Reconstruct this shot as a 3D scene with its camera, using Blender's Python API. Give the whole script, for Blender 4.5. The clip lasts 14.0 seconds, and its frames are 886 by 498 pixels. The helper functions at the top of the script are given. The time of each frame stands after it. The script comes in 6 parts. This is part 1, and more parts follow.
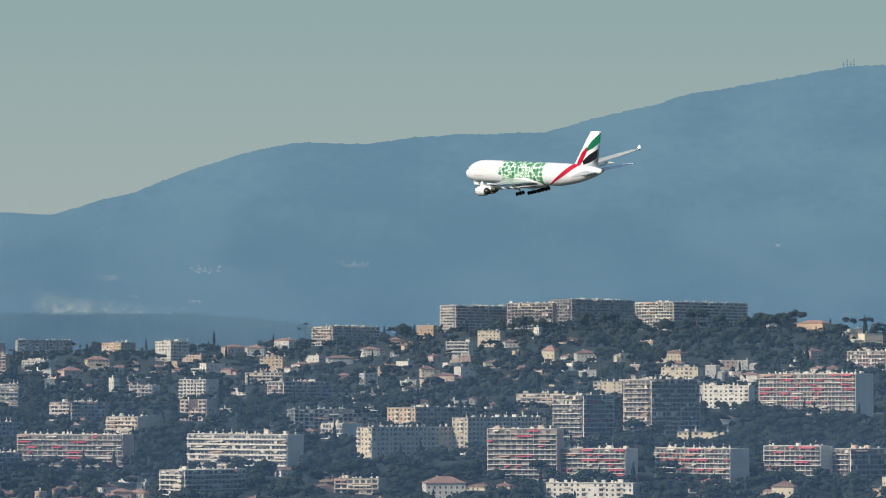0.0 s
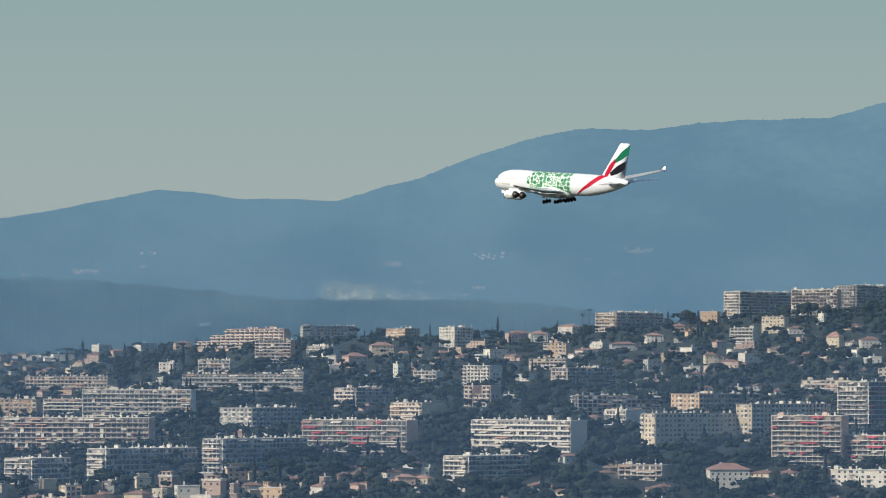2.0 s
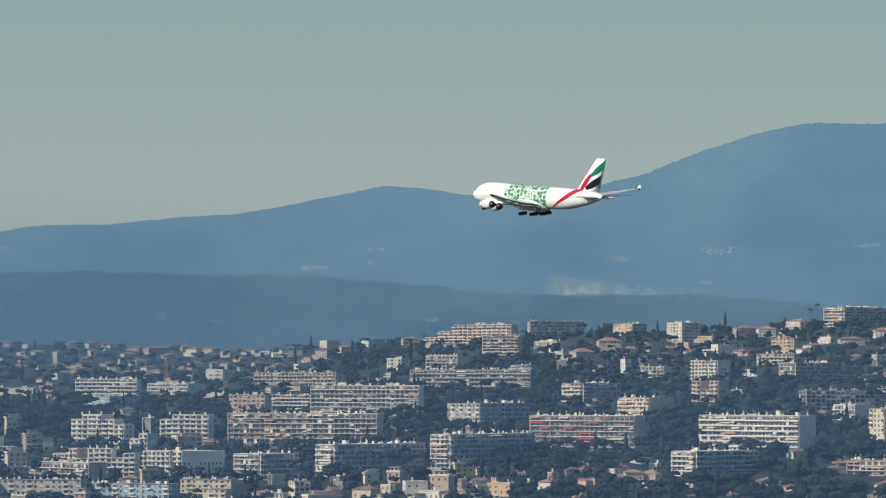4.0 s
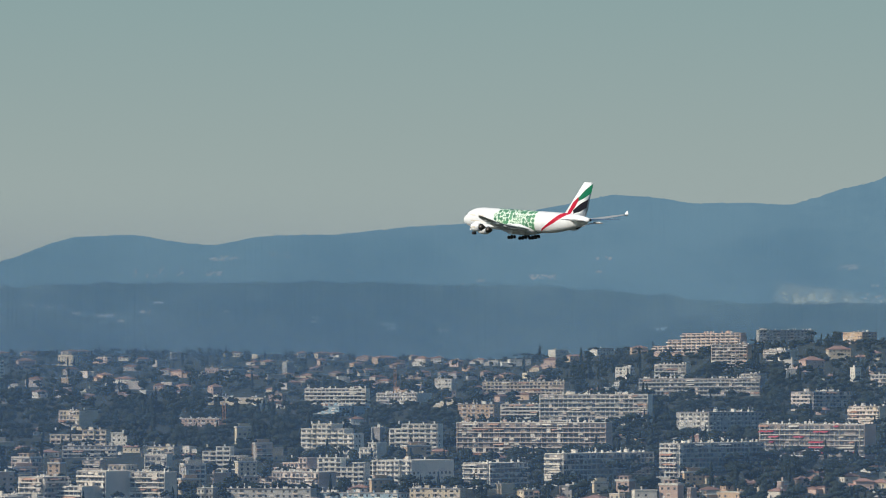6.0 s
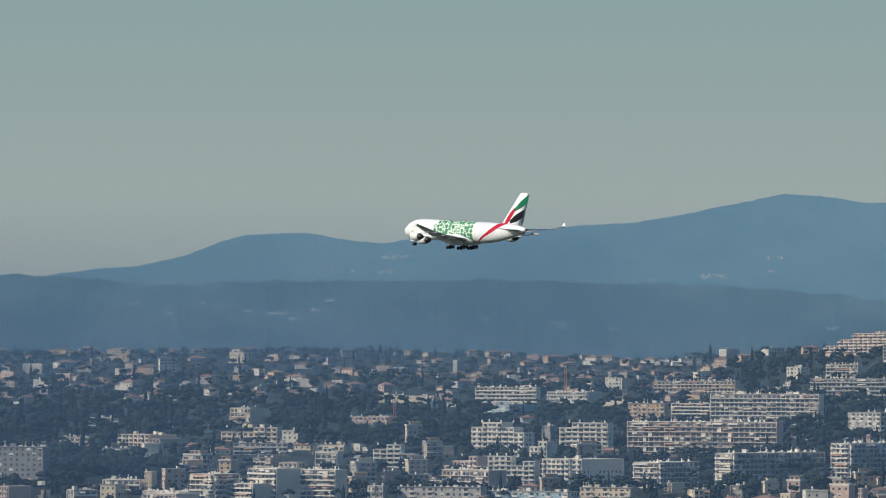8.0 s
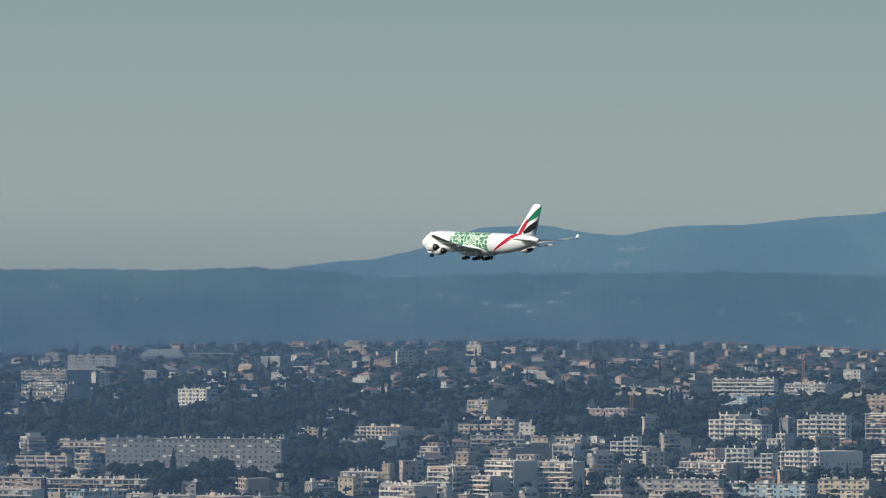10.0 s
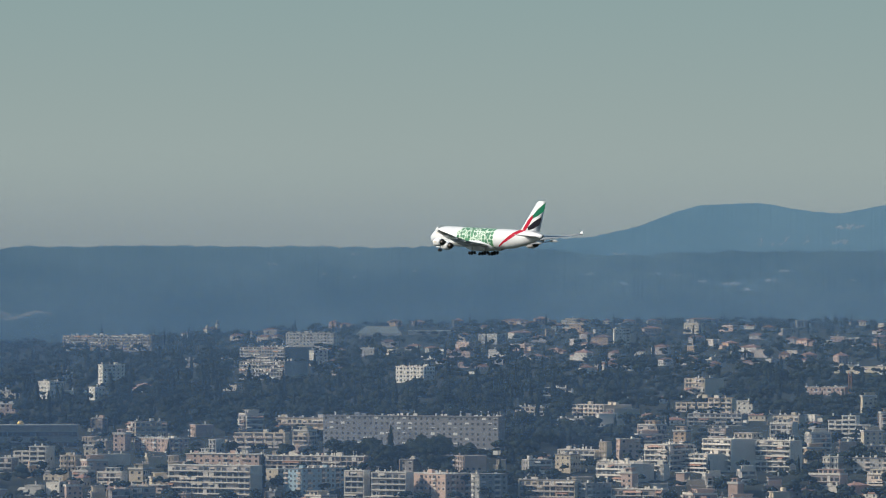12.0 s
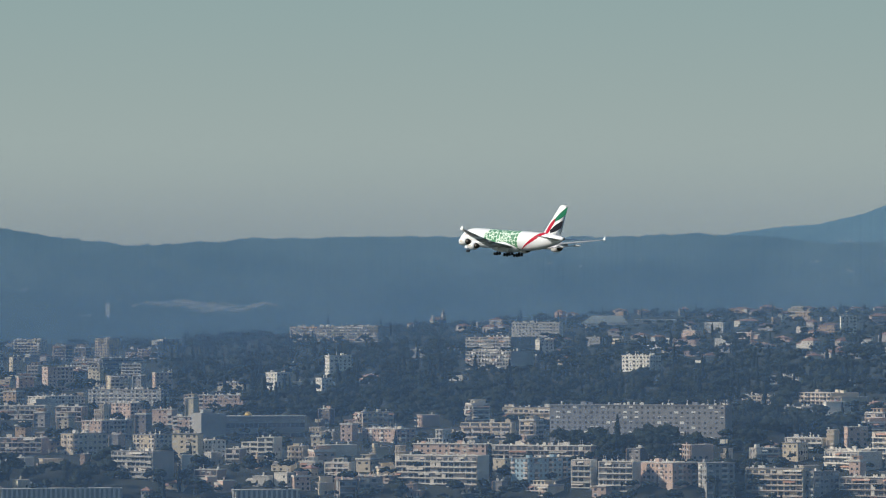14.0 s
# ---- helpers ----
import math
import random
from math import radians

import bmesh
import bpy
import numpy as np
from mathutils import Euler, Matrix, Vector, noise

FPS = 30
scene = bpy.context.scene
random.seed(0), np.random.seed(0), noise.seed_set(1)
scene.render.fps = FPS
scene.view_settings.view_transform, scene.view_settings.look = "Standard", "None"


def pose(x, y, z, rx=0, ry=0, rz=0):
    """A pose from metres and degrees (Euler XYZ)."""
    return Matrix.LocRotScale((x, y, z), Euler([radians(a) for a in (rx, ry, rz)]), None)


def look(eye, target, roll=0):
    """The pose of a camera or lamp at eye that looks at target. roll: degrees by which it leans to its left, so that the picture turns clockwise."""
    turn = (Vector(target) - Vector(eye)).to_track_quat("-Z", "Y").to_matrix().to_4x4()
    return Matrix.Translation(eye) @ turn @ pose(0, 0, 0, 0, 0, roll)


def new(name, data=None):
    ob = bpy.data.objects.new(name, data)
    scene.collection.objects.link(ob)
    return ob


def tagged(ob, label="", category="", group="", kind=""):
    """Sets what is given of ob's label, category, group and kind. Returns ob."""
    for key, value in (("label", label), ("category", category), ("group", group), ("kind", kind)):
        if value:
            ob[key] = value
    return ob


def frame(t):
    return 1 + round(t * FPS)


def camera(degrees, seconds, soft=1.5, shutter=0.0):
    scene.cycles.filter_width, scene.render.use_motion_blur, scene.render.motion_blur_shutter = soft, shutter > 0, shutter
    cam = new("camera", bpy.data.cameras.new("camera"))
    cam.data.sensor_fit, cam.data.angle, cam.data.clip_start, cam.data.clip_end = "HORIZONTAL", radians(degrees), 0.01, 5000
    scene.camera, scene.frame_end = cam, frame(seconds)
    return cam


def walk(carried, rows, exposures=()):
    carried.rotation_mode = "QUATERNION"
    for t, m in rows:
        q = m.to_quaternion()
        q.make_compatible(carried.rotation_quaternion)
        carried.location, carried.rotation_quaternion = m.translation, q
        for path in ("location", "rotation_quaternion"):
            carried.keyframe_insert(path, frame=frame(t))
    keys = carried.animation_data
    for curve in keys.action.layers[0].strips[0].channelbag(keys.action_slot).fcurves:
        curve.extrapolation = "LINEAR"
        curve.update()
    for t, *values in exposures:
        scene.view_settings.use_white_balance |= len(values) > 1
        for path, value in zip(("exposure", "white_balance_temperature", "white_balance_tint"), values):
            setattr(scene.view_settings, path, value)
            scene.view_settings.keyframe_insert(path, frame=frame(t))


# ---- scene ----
# A long-lens view from a hillside: a wide-body airliner on approach passes over a
# coastal town; behind it wooded ridges in blue haze.
EYE = 120.0
cam = camera(12.0, 14.0, soft=1.05)
# seconds, turn to the left, tilt upwards, roll (degrees); the tripod stays in one place
PAN = [
    (0, 0.000, 2.000, -0.000),
    (0.5, 1.179, 1.914, -0.045),
    (1, 2.225, 1.793, 0.016),
    (1.5, 3.131, 1.768, 0.036),
    (2, 3.855, 1.808, 0.103),
    (2.5, 4.492, 1.853, 0.190),
    (3, 5.178, 1.832, 0.108),
    (3.5, 5.997, 1.761, 0.085),
    (4, 6.942, 1.744, 0.015),
    (4.2, 7.330, 1.746, -0.036),
    (6.3, 10.366, 1.900, -0.083),
    (6.5, 10.567, 1.922, -0.062),
    (7, 11.108, 1.934, -0.010),
    (7.2, 11.320, 1.905, 0.038),
    (9.3, 14.433, 1.844, 0.044),
    (9.5, 14.750, 1.829, 0.035),
    (10, 15.585, 1.742, 0.064),
    (10.5, 16.367, 1.595, 0.075),
    (11, 17.124, 1.449, 0.132),
    (11.5, 17.846, 1.418, 0.221),
    (12, 18.538, 1.432, 0.209),
    (12.5, 19.311, 1.428, 0.019),
    (13, 20.076, 1.400, 0.018),
    (13.5, 20.860, 1.369, -0.105),
    (14, 21.599, 1.288, -0.148),
]
walk(cam, [(t, pose(0, 0, EYE, 90 + tilt, 0, turn) @ pose(0, 0, 0, 0, 0, roll)) for t, turn, tilt, roll in PAN],
     exposures=[(0, 0.07), (4, 0.05), (6.5, -0.06), (12, -0.07), (14, -0.01)])

# seconds, place relative to the eye, heading, nose-up pitch, left bank (degrees)
FLIGHT = [
    (0, 33.4, 1529.5, 80.5, 132.58, 3.78, 11.57),
    (0.5, 10.1, 1542.5, 78.9, 133.62, 3.73, 9.99),
    (1, -13.5, 1554.9, 77.4, 134.66, 3.76, 8.46),
    (1.5, -37.2, 1566.6, 75.9, 135.68, 3.97, 7.18),
    (2, -61.5, 1577.3, 74.0, 136.60, 4.28, 6.06),
    (2.5, -85.6, 1586.7, 72.7, 137.41, 4.61, 5.07),
    (3, -110.0, 1594.8, 71.0, 138.11, 4.84, 4.21),
    (3.5, -134.5, 1601.5, 69.9, 138.75, 4.89, 3.61),
    (4, -158.7, 1607.2, 68.8, 139.42, 4.80, 3.13),
    (6.5, -278.3, 1628.7, 63.3, 142.58, 3.97, 1.45),
    (7, -302.6, 1633.1, 62.6, 143.09, 3.77, 1.26),
    (9.5, -422.7, 1656.2, 56.5, 145.97, 2.76, 0.48),
    (10, -446.7, 1659.6, 54.5, 146.48, 2.64, 0.47),
    (10.5, -470.5, 1663.0, 52.9, 146.94, 2.61, 0.56),
    (11, -494.3, 1667.3, 51.2, 147.40, 2.66, 0.66),
    (11.5, -518.8, 1672.9, 50.0, 147.89, 2.76, 0.57),
    (12, -543.9, 1680.4, 48.4, 148.45, 2.82, 0.04),
    (12.5, -569.4, 1689.4, 47.6, 148.96, 2.90, -0.71),
    (13, -595.8, 1699.3, 46.8, 149.25, 3.02, -1.48),
    (13.5, -622.2, 1709.9, 45.9, 149.29, 3.19, -2.14),
    (14, -648.7, 1721.0, 44.8, 149.18, 3.42, -2.68),
]

# ---- light ----
SUN_AZ, SUN_EL = -119.0, 33.0      # bearing clockwise from the view's north, height
world = bpy.data.worlds.new("sky")
scene.world = world
world.use_nodes = True
wn, wl = world.node_tree.nodes, world.node_tree.links
sky = wn.new("ShaderNodeTexSky")
sky.sky_type, sky.sun_disc = "NISHITA", False
sky.sun_elevation, sky.sun_rotation = radians(SUN_EL), radians(SUN_AZ)
sky.air_density, sky.dust_density, sky.ozone_density, sky.altitude = 1.0, 1.5, 1.5, 100
tint = wn.new("ShaderNodeMix")
tint.data_type, tint.blend_type = "RGBA", "MULTIPLY"
tint.inputs["Factor"].default_value = 1.0
tint.inputs["B"].default_value = (0.80, 1.0, 1.05, 1)
wl.new(sky.outputs["Color"], tint.inputs["A"])
wl.new(tint.outputs["Result"], wn["Background"].inputs["Color"])
wn["Background"].inputs["Strength"].default_value = 0.084

sun = new("sun", bpy.data.lights.new("sun", "SUN"))
sun.data.energy, sun.data.angle, sun.data.color = 3.8, radians(0.5), (1.0, 0.885, 0.735)
SUN_DIR = Vector((math.sin(radians(SUN_AZ)) * math.cos(radians(SUN_EL)), math.cos(radians(SUN_AZ)) * math.cos(radians(SUN_EL)), math.sin(radians(SUN_EL))))
sun.matrix_world = look((0, 0, 900), Vector((0, 0, 900)) - SUN_DIR)


# ---- materials ----
def material(name, colour, rough=0.8, vary=0.15, scale=0.4, bump=0.0, metal=0.0, fine=4.0, by_object=0.0, coat=0.0):
    """A surface with two sizes of stain and grain, and, if asked, a tone of its own for each object."""
    m = bpy.data.materials.new(name)
    m.use_nodes = True
    n, l = m.node_tree.nodes, m.node_tree.links
    b = n["Principled BSDF"]
    b.inputs["Roughness"].default_value = rough
    b.inputs["Metallic"].default_value = metal
    b.inputs["Coat Weight"].default_value = coat
    geo = n.new("ShaderNodeNewGeometry")
    big, small = n.new("ShaderNodeTexNoise"), n.new("ShaderNodeTexNoise")
    big.inputs["Scale"].default_value, small.inputs["Scale"].default_value = scale, scale * fine
    big.inputs["Detail"].default_value, small.inputs["Detail"].default_value = 3, 2
    l.new(geo.outputs["Position"], big.inputs["Vector"])
    l.new(geo.outputs["Position"], small.inputs["Vector"])
    add = n.new("ShaderNodeMath")
    add.operation = "ADD"
    l.new(big.outputs["Fac"], add.inputs[0])
    l.new(small.outputs["Fac"], add.inputs[1])
    last = add.outputs[0]
    if by_object:
        info = n.new("ShaderNodeObjectInfo")
        mul = n.new("ShaderNodeMath")
        mul.operation, mul.inputs[1].default_value, mul.inputs[2].default_value = "MULTIPLY_ADD", by_object, -0.5 * by_object
        l.new(info.outputs["Random"], mul.inputs[0])
        more = n.new("ShaderNodeMath")
        l.new(last, more.inputs[0])
        l.new(mul.outputs[0], more.inputs[1])
        last = more.outputs[0]
    ramp = n.new("ShaderNodeMapRange")
    ramp.inputs["From Min"].default_value, ramp.inputs["From Max"].default_value = 0.55, 1.45
    ramp.inputs["To Min"].default_value, ramp.inputs["To Max"].default_value = 1 - vary, 1 + vary
    ramp.clamp = False
    l.new(last, ramp.inputs["Value"])
    scale_node = n.new("ShaderNodeVectorMath")
    scale_node.operation = "SCALE"
    scale_node.inputs[0].default_value = colour
    l.new(ramp.outputs["Result"], scale_node.inputs["Scale"])
    l.new(scale_node.outputs["Vector"], b.inputs["Base Color"])
    if bump:
        bm_node = n.new("ShaderNodeBump")
        bm_node.inputs["Strength"].default_value, bm_node.inputs["Distance"].default_value = bump, 0.3
        l.new(small.outputs["Fac"], bm_node.inputs["Height"])
        l.new(bm_node.outputs["Normal"], b.inputs["Normal"])
    return m


def leaf_material(name, dark, light, scale):
    """Foliage: a tone of its own for each clump, broken by leaf-sized speckle."""
    m = bpy.data.materials.new(name)
    m.use_nodes = True
    n, l = m.node_tree.nodes, m.node_tree.links
    b = n["Principled BSDF"]
    b.inputs["Roughness"].default_value = 0.9
    b.inputs["Specular IOR Level"].default_value = 0.15
    geo, tex = n.new("ShaderNodeNewGeometry"), n.new("ShaderNodeTexNoise")
    tex.inputs["Scale"].default_value, tex.inputs["Detail"].default_value = scale, 4
    l.new(geo.outputs["Position"], tex.inputs["Vector"])
    mix = n.new("ShaderNodeMath")
    mix.operation, mix.inputs[1].default_value = "MULTIPLY_ADD", 0.55
    l.new(geo.outputs["Random Per Island"], mix.inputs[0])
    half = n.new("ShaderNodeMath")
    half.operation, half.inputs[1].default_value = "MULTIPLY", 0.5
    l.new(tex.outputs["Fac"], half.inputs[0])
    l.new(half.outputs[0], mix.inputs[2])
    ramp = n.new("ShaderNodeValToRGB")
    ramp.color_ramp.elements[0].position, ramp.color_ramp.elements[1].position = 0.15, 0.9
    ramp.color_ramp.elements[0].color, ramp.color_ramp.elements[1].color = (*dark, 1), (*light, 1)
    l.new(mix.outputs[0], ramp.inputs["Fac"])
    l.new(ramp.outputs["Color"], b.inputs["Base Color"])
    return m


def painted_haze_material(name, colour, second, glow, foot=1.0, foot_z=0.0, top_z=1.0):
    """Wooded ridges many kilometres off, the plain backdrop of the view: their blue haze is painted as emission."""
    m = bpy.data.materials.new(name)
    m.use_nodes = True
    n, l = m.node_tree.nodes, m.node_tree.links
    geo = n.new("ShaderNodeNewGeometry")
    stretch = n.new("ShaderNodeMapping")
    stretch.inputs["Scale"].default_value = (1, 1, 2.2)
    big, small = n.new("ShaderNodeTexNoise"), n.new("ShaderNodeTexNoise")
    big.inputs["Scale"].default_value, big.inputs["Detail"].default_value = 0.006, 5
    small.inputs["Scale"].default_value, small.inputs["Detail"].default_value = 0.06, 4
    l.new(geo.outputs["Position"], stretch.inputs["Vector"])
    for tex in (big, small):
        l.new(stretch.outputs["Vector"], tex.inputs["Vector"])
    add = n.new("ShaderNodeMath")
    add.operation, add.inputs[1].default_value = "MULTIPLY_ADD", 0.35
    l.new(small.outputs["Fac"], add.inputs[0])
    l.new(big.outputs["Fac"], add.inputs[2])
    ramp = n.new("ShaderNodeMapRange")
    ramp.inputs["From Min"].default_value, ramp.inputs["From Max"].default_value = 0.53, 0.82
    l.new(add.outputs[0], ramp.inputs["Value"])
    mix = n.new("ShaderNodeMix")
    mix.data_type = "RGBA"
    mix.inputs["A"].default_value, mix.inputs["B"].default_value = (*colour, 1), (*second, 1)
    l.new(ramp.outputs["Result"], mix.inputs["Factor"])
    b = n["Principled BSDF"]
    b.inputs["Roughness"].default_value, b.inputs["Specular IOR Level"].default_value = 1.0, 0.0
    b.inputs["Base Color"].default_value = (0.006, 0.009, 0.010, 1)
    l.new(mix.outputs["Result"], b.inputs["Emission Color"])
    # painted tone of hazy slopes: the glow dims towards the foot
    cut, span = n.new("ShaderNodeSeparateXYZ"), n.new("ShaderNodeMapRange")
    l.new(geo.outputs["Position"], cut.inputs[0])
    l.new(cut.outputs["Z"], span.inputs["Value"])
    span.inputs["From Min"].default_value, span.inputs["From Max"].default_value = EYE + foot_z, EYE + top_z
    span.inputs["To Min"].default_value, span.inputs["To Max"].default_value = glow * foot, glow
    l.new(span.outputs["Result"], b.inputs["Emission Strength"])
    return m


GROUND = material("dry_scrub_and_earth", (0.024, 0.031, 0.022), 0.95, 0.4, 0.03, fine=8)
WALLS = {
    "w": material("white_render", (0.74, 0.685, 0.59), 0.85, 0.16, 0.08, by_object=0.7),
    "c": material("cream_render", (0.69, 0.58, 0.42), 0.85, 0.16, 0.08, by_object=0.7),
    "p": material("pink_beige_render", (0.59, 0.43, 0.345), 0.85, 0.16, 0.08, by_object=0.7),
    "g": material("grey_concrete", (0.41, 0.395, 0.365), 0.9, 0.18, 0.08, by_object=0.7),
    "o": material("ochre_render", (0.61, 0.43, 0.28), 0.85, 0.16, 0.08, by_object=0.7),
    "l": material("grey_render", (0.265, 0.262, 0.262), 0.85, 0.16, 0.08, by_object=0.5),
    "b": material("pale_blue_cladding", (0.34, 0.46, 0.52), 0.6, 0.12, 0.08, by_object=0.5),
}
# shade behind the balconies is painted into these two wall colours
SHADED_WALL = material("wall_in_balcony_shade", (0.40, 0.37, 0.345), 0.9, 0.25, 0.12, by_object=0.6)
DEEP_SHADED_WALL = material("brown_wall_in_balcony_shade", (0.33, 0.28, 0.25), 0.9, 0.25, 0.12, by_object=0.6)
SLAB = material("white_painted_balcony", (0.765, 0.70, 0.60), 0.8, 0.15, 0.15, by_object=0.4)
SLAB_TAN = material("beige_balcony", (0.72, 0.605, 0.505), 0.8, 0.15, 0.15, by_object=0.4)
GLASS = material("dark_window_glass", (0.10, 0.11, 0.12), 0.15, 0.6, 0.25)
AWNING = material("red_awning_cloth", (0.62, 0.12, 0.15), 0.9, 0.2, 0.5, by_object=0.8)
AWNING_O = material("orange_awning_cloth", (0.56, 0.34, 0.24), 0.9, 0.2, 0.5, by_object=0.8)
ROOFTOP = material("gravel_flat_roof", (0.33, 0.31, 0.29), 0.95, 0.2, 0.2)
TILE = material("terracotta_roof_tiles", (0.34, 0.205, 0.16), 0.9, 0.3, 0.25, by_object=0.9)
FAR_WALL = material("far_house_walls", (0.52, 0.46, 0.41), 0.9, 0.35, 0.02)
PINE = leaf_material("evergreen_foliage", (0.016, 0.025, 0.020), (0.028, 0.039, 0.028), 0.8)
OLIVE = leaf_material("grey_green_foliage", (0.020, 0.028, 0.022), (0.040, 0.050, 0.034), 0.8)
CYPRESS = leaf_material("cypress_foliage", (0.011, 0.018, 0.015), (0.026, 0.036, 0.026), 1.0)
BARK = material("bark", (0.11, 0.085, 0.065), 0.95, 0.3, 2.0)
# haze blue put into the glow of both ridges
FAR_BLUE = painted_haze_material("far_range_painted_haze", (0.114, 0.219, 0.303), (0.140, 0.253, 0.334), 1.03, 0.90, 90, 250)
MID_BLUE = painted_haze_material("wooded_ridge_painted_haze", (0.077, 0.147, 0.203), (0.116, 0.197, 0.251), 1.06, 0.80, 25, 122)


# ---- helpers for meshes ----
class Solid:
    """Collects boxes and other closed pieces for one mesh."""

    def __init__(self):
        self.v, self.f = [], []

    def box(self, x0, x1, y0, y1, z0, z1):
        k = len(self.v)
        self.v += [(x, y, z) for z in (z0, z1) for x, y in ((x0, y0), (x1, y0), (x1, y1), (x0, y1))]
        self.f += [tuple(k + i for i in q) for q in ((3, 2, 1, 0), (4, 5, 6, 7), (0, 1, 5, 4), (1, 2, 6, 5), (2, 3, 7, 6), (3, 0, 4, 7))]
        return self

    def add(self, verts, faces):
        k = len(self.v)
        self.v += [tuple(p) for p in verts]
        self.f += [tuple(k + i for i in q) for q in faces]
        return self

    def rings(self, rings, cap=True):
        """A skin over rings of points, each ring with the same count."""
        k, c = len(self.v), len(rings[0])
        for r in rings:
            self.v += [tuple(p) for p in r]
        for i in range(len(rings) - 1):
            for j in range(c):
                a, b = k + i * c + j, k + i * c + (j + 1) % c
                self.f.append((a, b, b + c, a + c))
        if cap:
            self.f.append(tuple(range(k + c - 1, k - 1, -1)))
            self.f.append(tuple(range(k + (len(rings) - 1) * c, k + len(rings) * c)))
        return self

    def mesh(self, name, mat, smooth=False):
        me = bpy.data.meshes.new(name)
        me.from_pydata(self.v, [], self.f)
        me.materials.append(mat)
        if smooth:
            me.polygons.foreach_set("use_smooth", [True] * len(me.polygons))
        me.update()
        return me


def part(name, solid, mat, parent, label="", smooth=False):
    """One mesh under a thing or under a part; solid may be a ready mesh."""
    ob = new(name, solid if isinstance(solid, bpy.types.Mesh) else solid.mesh(name, mat, smooth))
    ob.parent = parent
    return tagged(ob, label)


def blend(table, x):
    """A smooth curve through a few pairs, in rising order."""
    if x <= table[0][0]:
        return table[0][1]
    for (x0, y0), (x1, y1) in zip(table, table[1:]):
        if x <= x1:
            k = (x - x0) / (x1 - x0)
            return y0 + (y1 - y0) * k
    return table[-1][1]


def soft(table, x, w=0.35):
    return (blend(table, x - w) + 2 * blend(table, x) + blend(table, x + w)) / 4


# ---- the lie of the land, by bearing and height angle from the eye ----
CREST = [(-40, 0.0), (-27.6, 0.0), (-25, 0.04), (-23.8, 0.15), (-20.7, 0.30), (-19, 0.415), (-14, 0.46), (-9.5, 0.36), (-6, 0.57), (-3, 0.62), (-1, 0.78), (0.2, 0.92), (2.4, 0.98), (4.7, 0.95), (6, 0.86), (9, 0.75), (40, 0.5)]
LOW = -2.4


def crest_distance(az):
    return blend([(-9.0, 4560.0), (-5.0, 4250.0), (1.0, 4150.0), (6.0, 4100.0)], az)


def distance(az, el):
    """How far off the slope lies that shows at this bearing and height."""
    s = min(1.0, max(0.0, (el - LOW) / (soft(CREST, az) - LOW)))
    return 2300 + (crest_distance(az) - 2300) * s ** 2.5


def place(az, el, d=None):
    d = d or distance(az, el)
    a = radians(az)
    return Vector((d * math.sin(a), d * math.cos(a), EYE + d * math.tan(radians(el))))


def build_ground():
    azs = [-180 + 6 * i for i in range(24)] + [-36 + 0.25 * i for i in range(192)] + [12 + 6 * i for i in range(28)]
    verts, faces = [], []
    inner = [(0.5, EYE - 1.7), (40, EYE - 2.2), (250, 86), (700, 45), (1400, 30)]
    for az in azs:
        a, top = radians(az), soft(CREST, az)
        ring = [(d, z) for d, z in inner]
        for i in range(45):
            el = LOW + (top - LOW) * i / 44
            d = distance(az, el)
            ring.append((d, EYE + d * math.tan(radians(el))))
        far = crest_distance(az)
        for d, drop in ((far + 60, 6), (far + 160, 22), (4800, 55), (4990, 70), (9000, 90)):
            ring.append((d, ring[49][1] - drop))
        for k, (d, z) in enumerate(ring):
            x, y = d * math.sin(a), d * math.cos(a)
            rough = 2.0 * noise.noise(Vector((x, y, 0)) * 0.02) if 6 < k < 49 else 0
            verts.append((x, y, z + rough))
    n = len(verts) // len(azs)
    for i in range(len(azs)):
        j = (i + 1) % len(azs)
        for k in range(n - 1):
            faces.append((i * n + k, j * n + k, j * n + k + 1, i * n + k + 1))
    faces.append(tuple(i * n for i in range(len(azs) - 1, -1, -1)))
    ob = new("ground", Solid().add(verts, faces).mesh("ground", GROUND, True))
    tagged(ob, "dark scrubby hillside under the town's houses", "ground", kind="structure")


def build_ridge(name, label, table, base_el, d0, d1, mat, jag, seed):
    """A range of hills: a slope that rises from d0 to its crest at d1, with folds and a ragged wooded crest."""
    solid = Solid()
    azs = [table[0][0] + (table[-1][0] - table[0][0]) * i / 2400 for i in range(2401)]
    rows = 16
    for az in azs:
        top = soft(table, az, 0.12) + jag * (noise.noise(Vector((az * 2.5, seed, 0))) + 0.6 * noise.noise(Vector((az * 9, seed, 3))) + 0.8 * max(0.0, noise.noise(Vector((az * 14, seed, 5)))) + 0.55 * noise.noise(Vector((az * 34, seed, 5))))
        for i in range(rows):
            k = i / (rows - 1)
            el = base_el + (top - base_el) * k
            d = d0 + (d1 - d0) * k + 14 * noise.noise(Vector((az * 1.2, k * 5, seed))) * math.sin(math.pi * k)
            solid.v.append(tuple(place(az, el, d)))
    for i in range(2400):
        for j in range(rows - 1):
            a = i * rows + j
            solid.f.append((a, a + rows, a + rows + 1, a + 1))
    tagged(new(name, solid.mesh(name, mat, True)), label, "mountain", kind="structure")


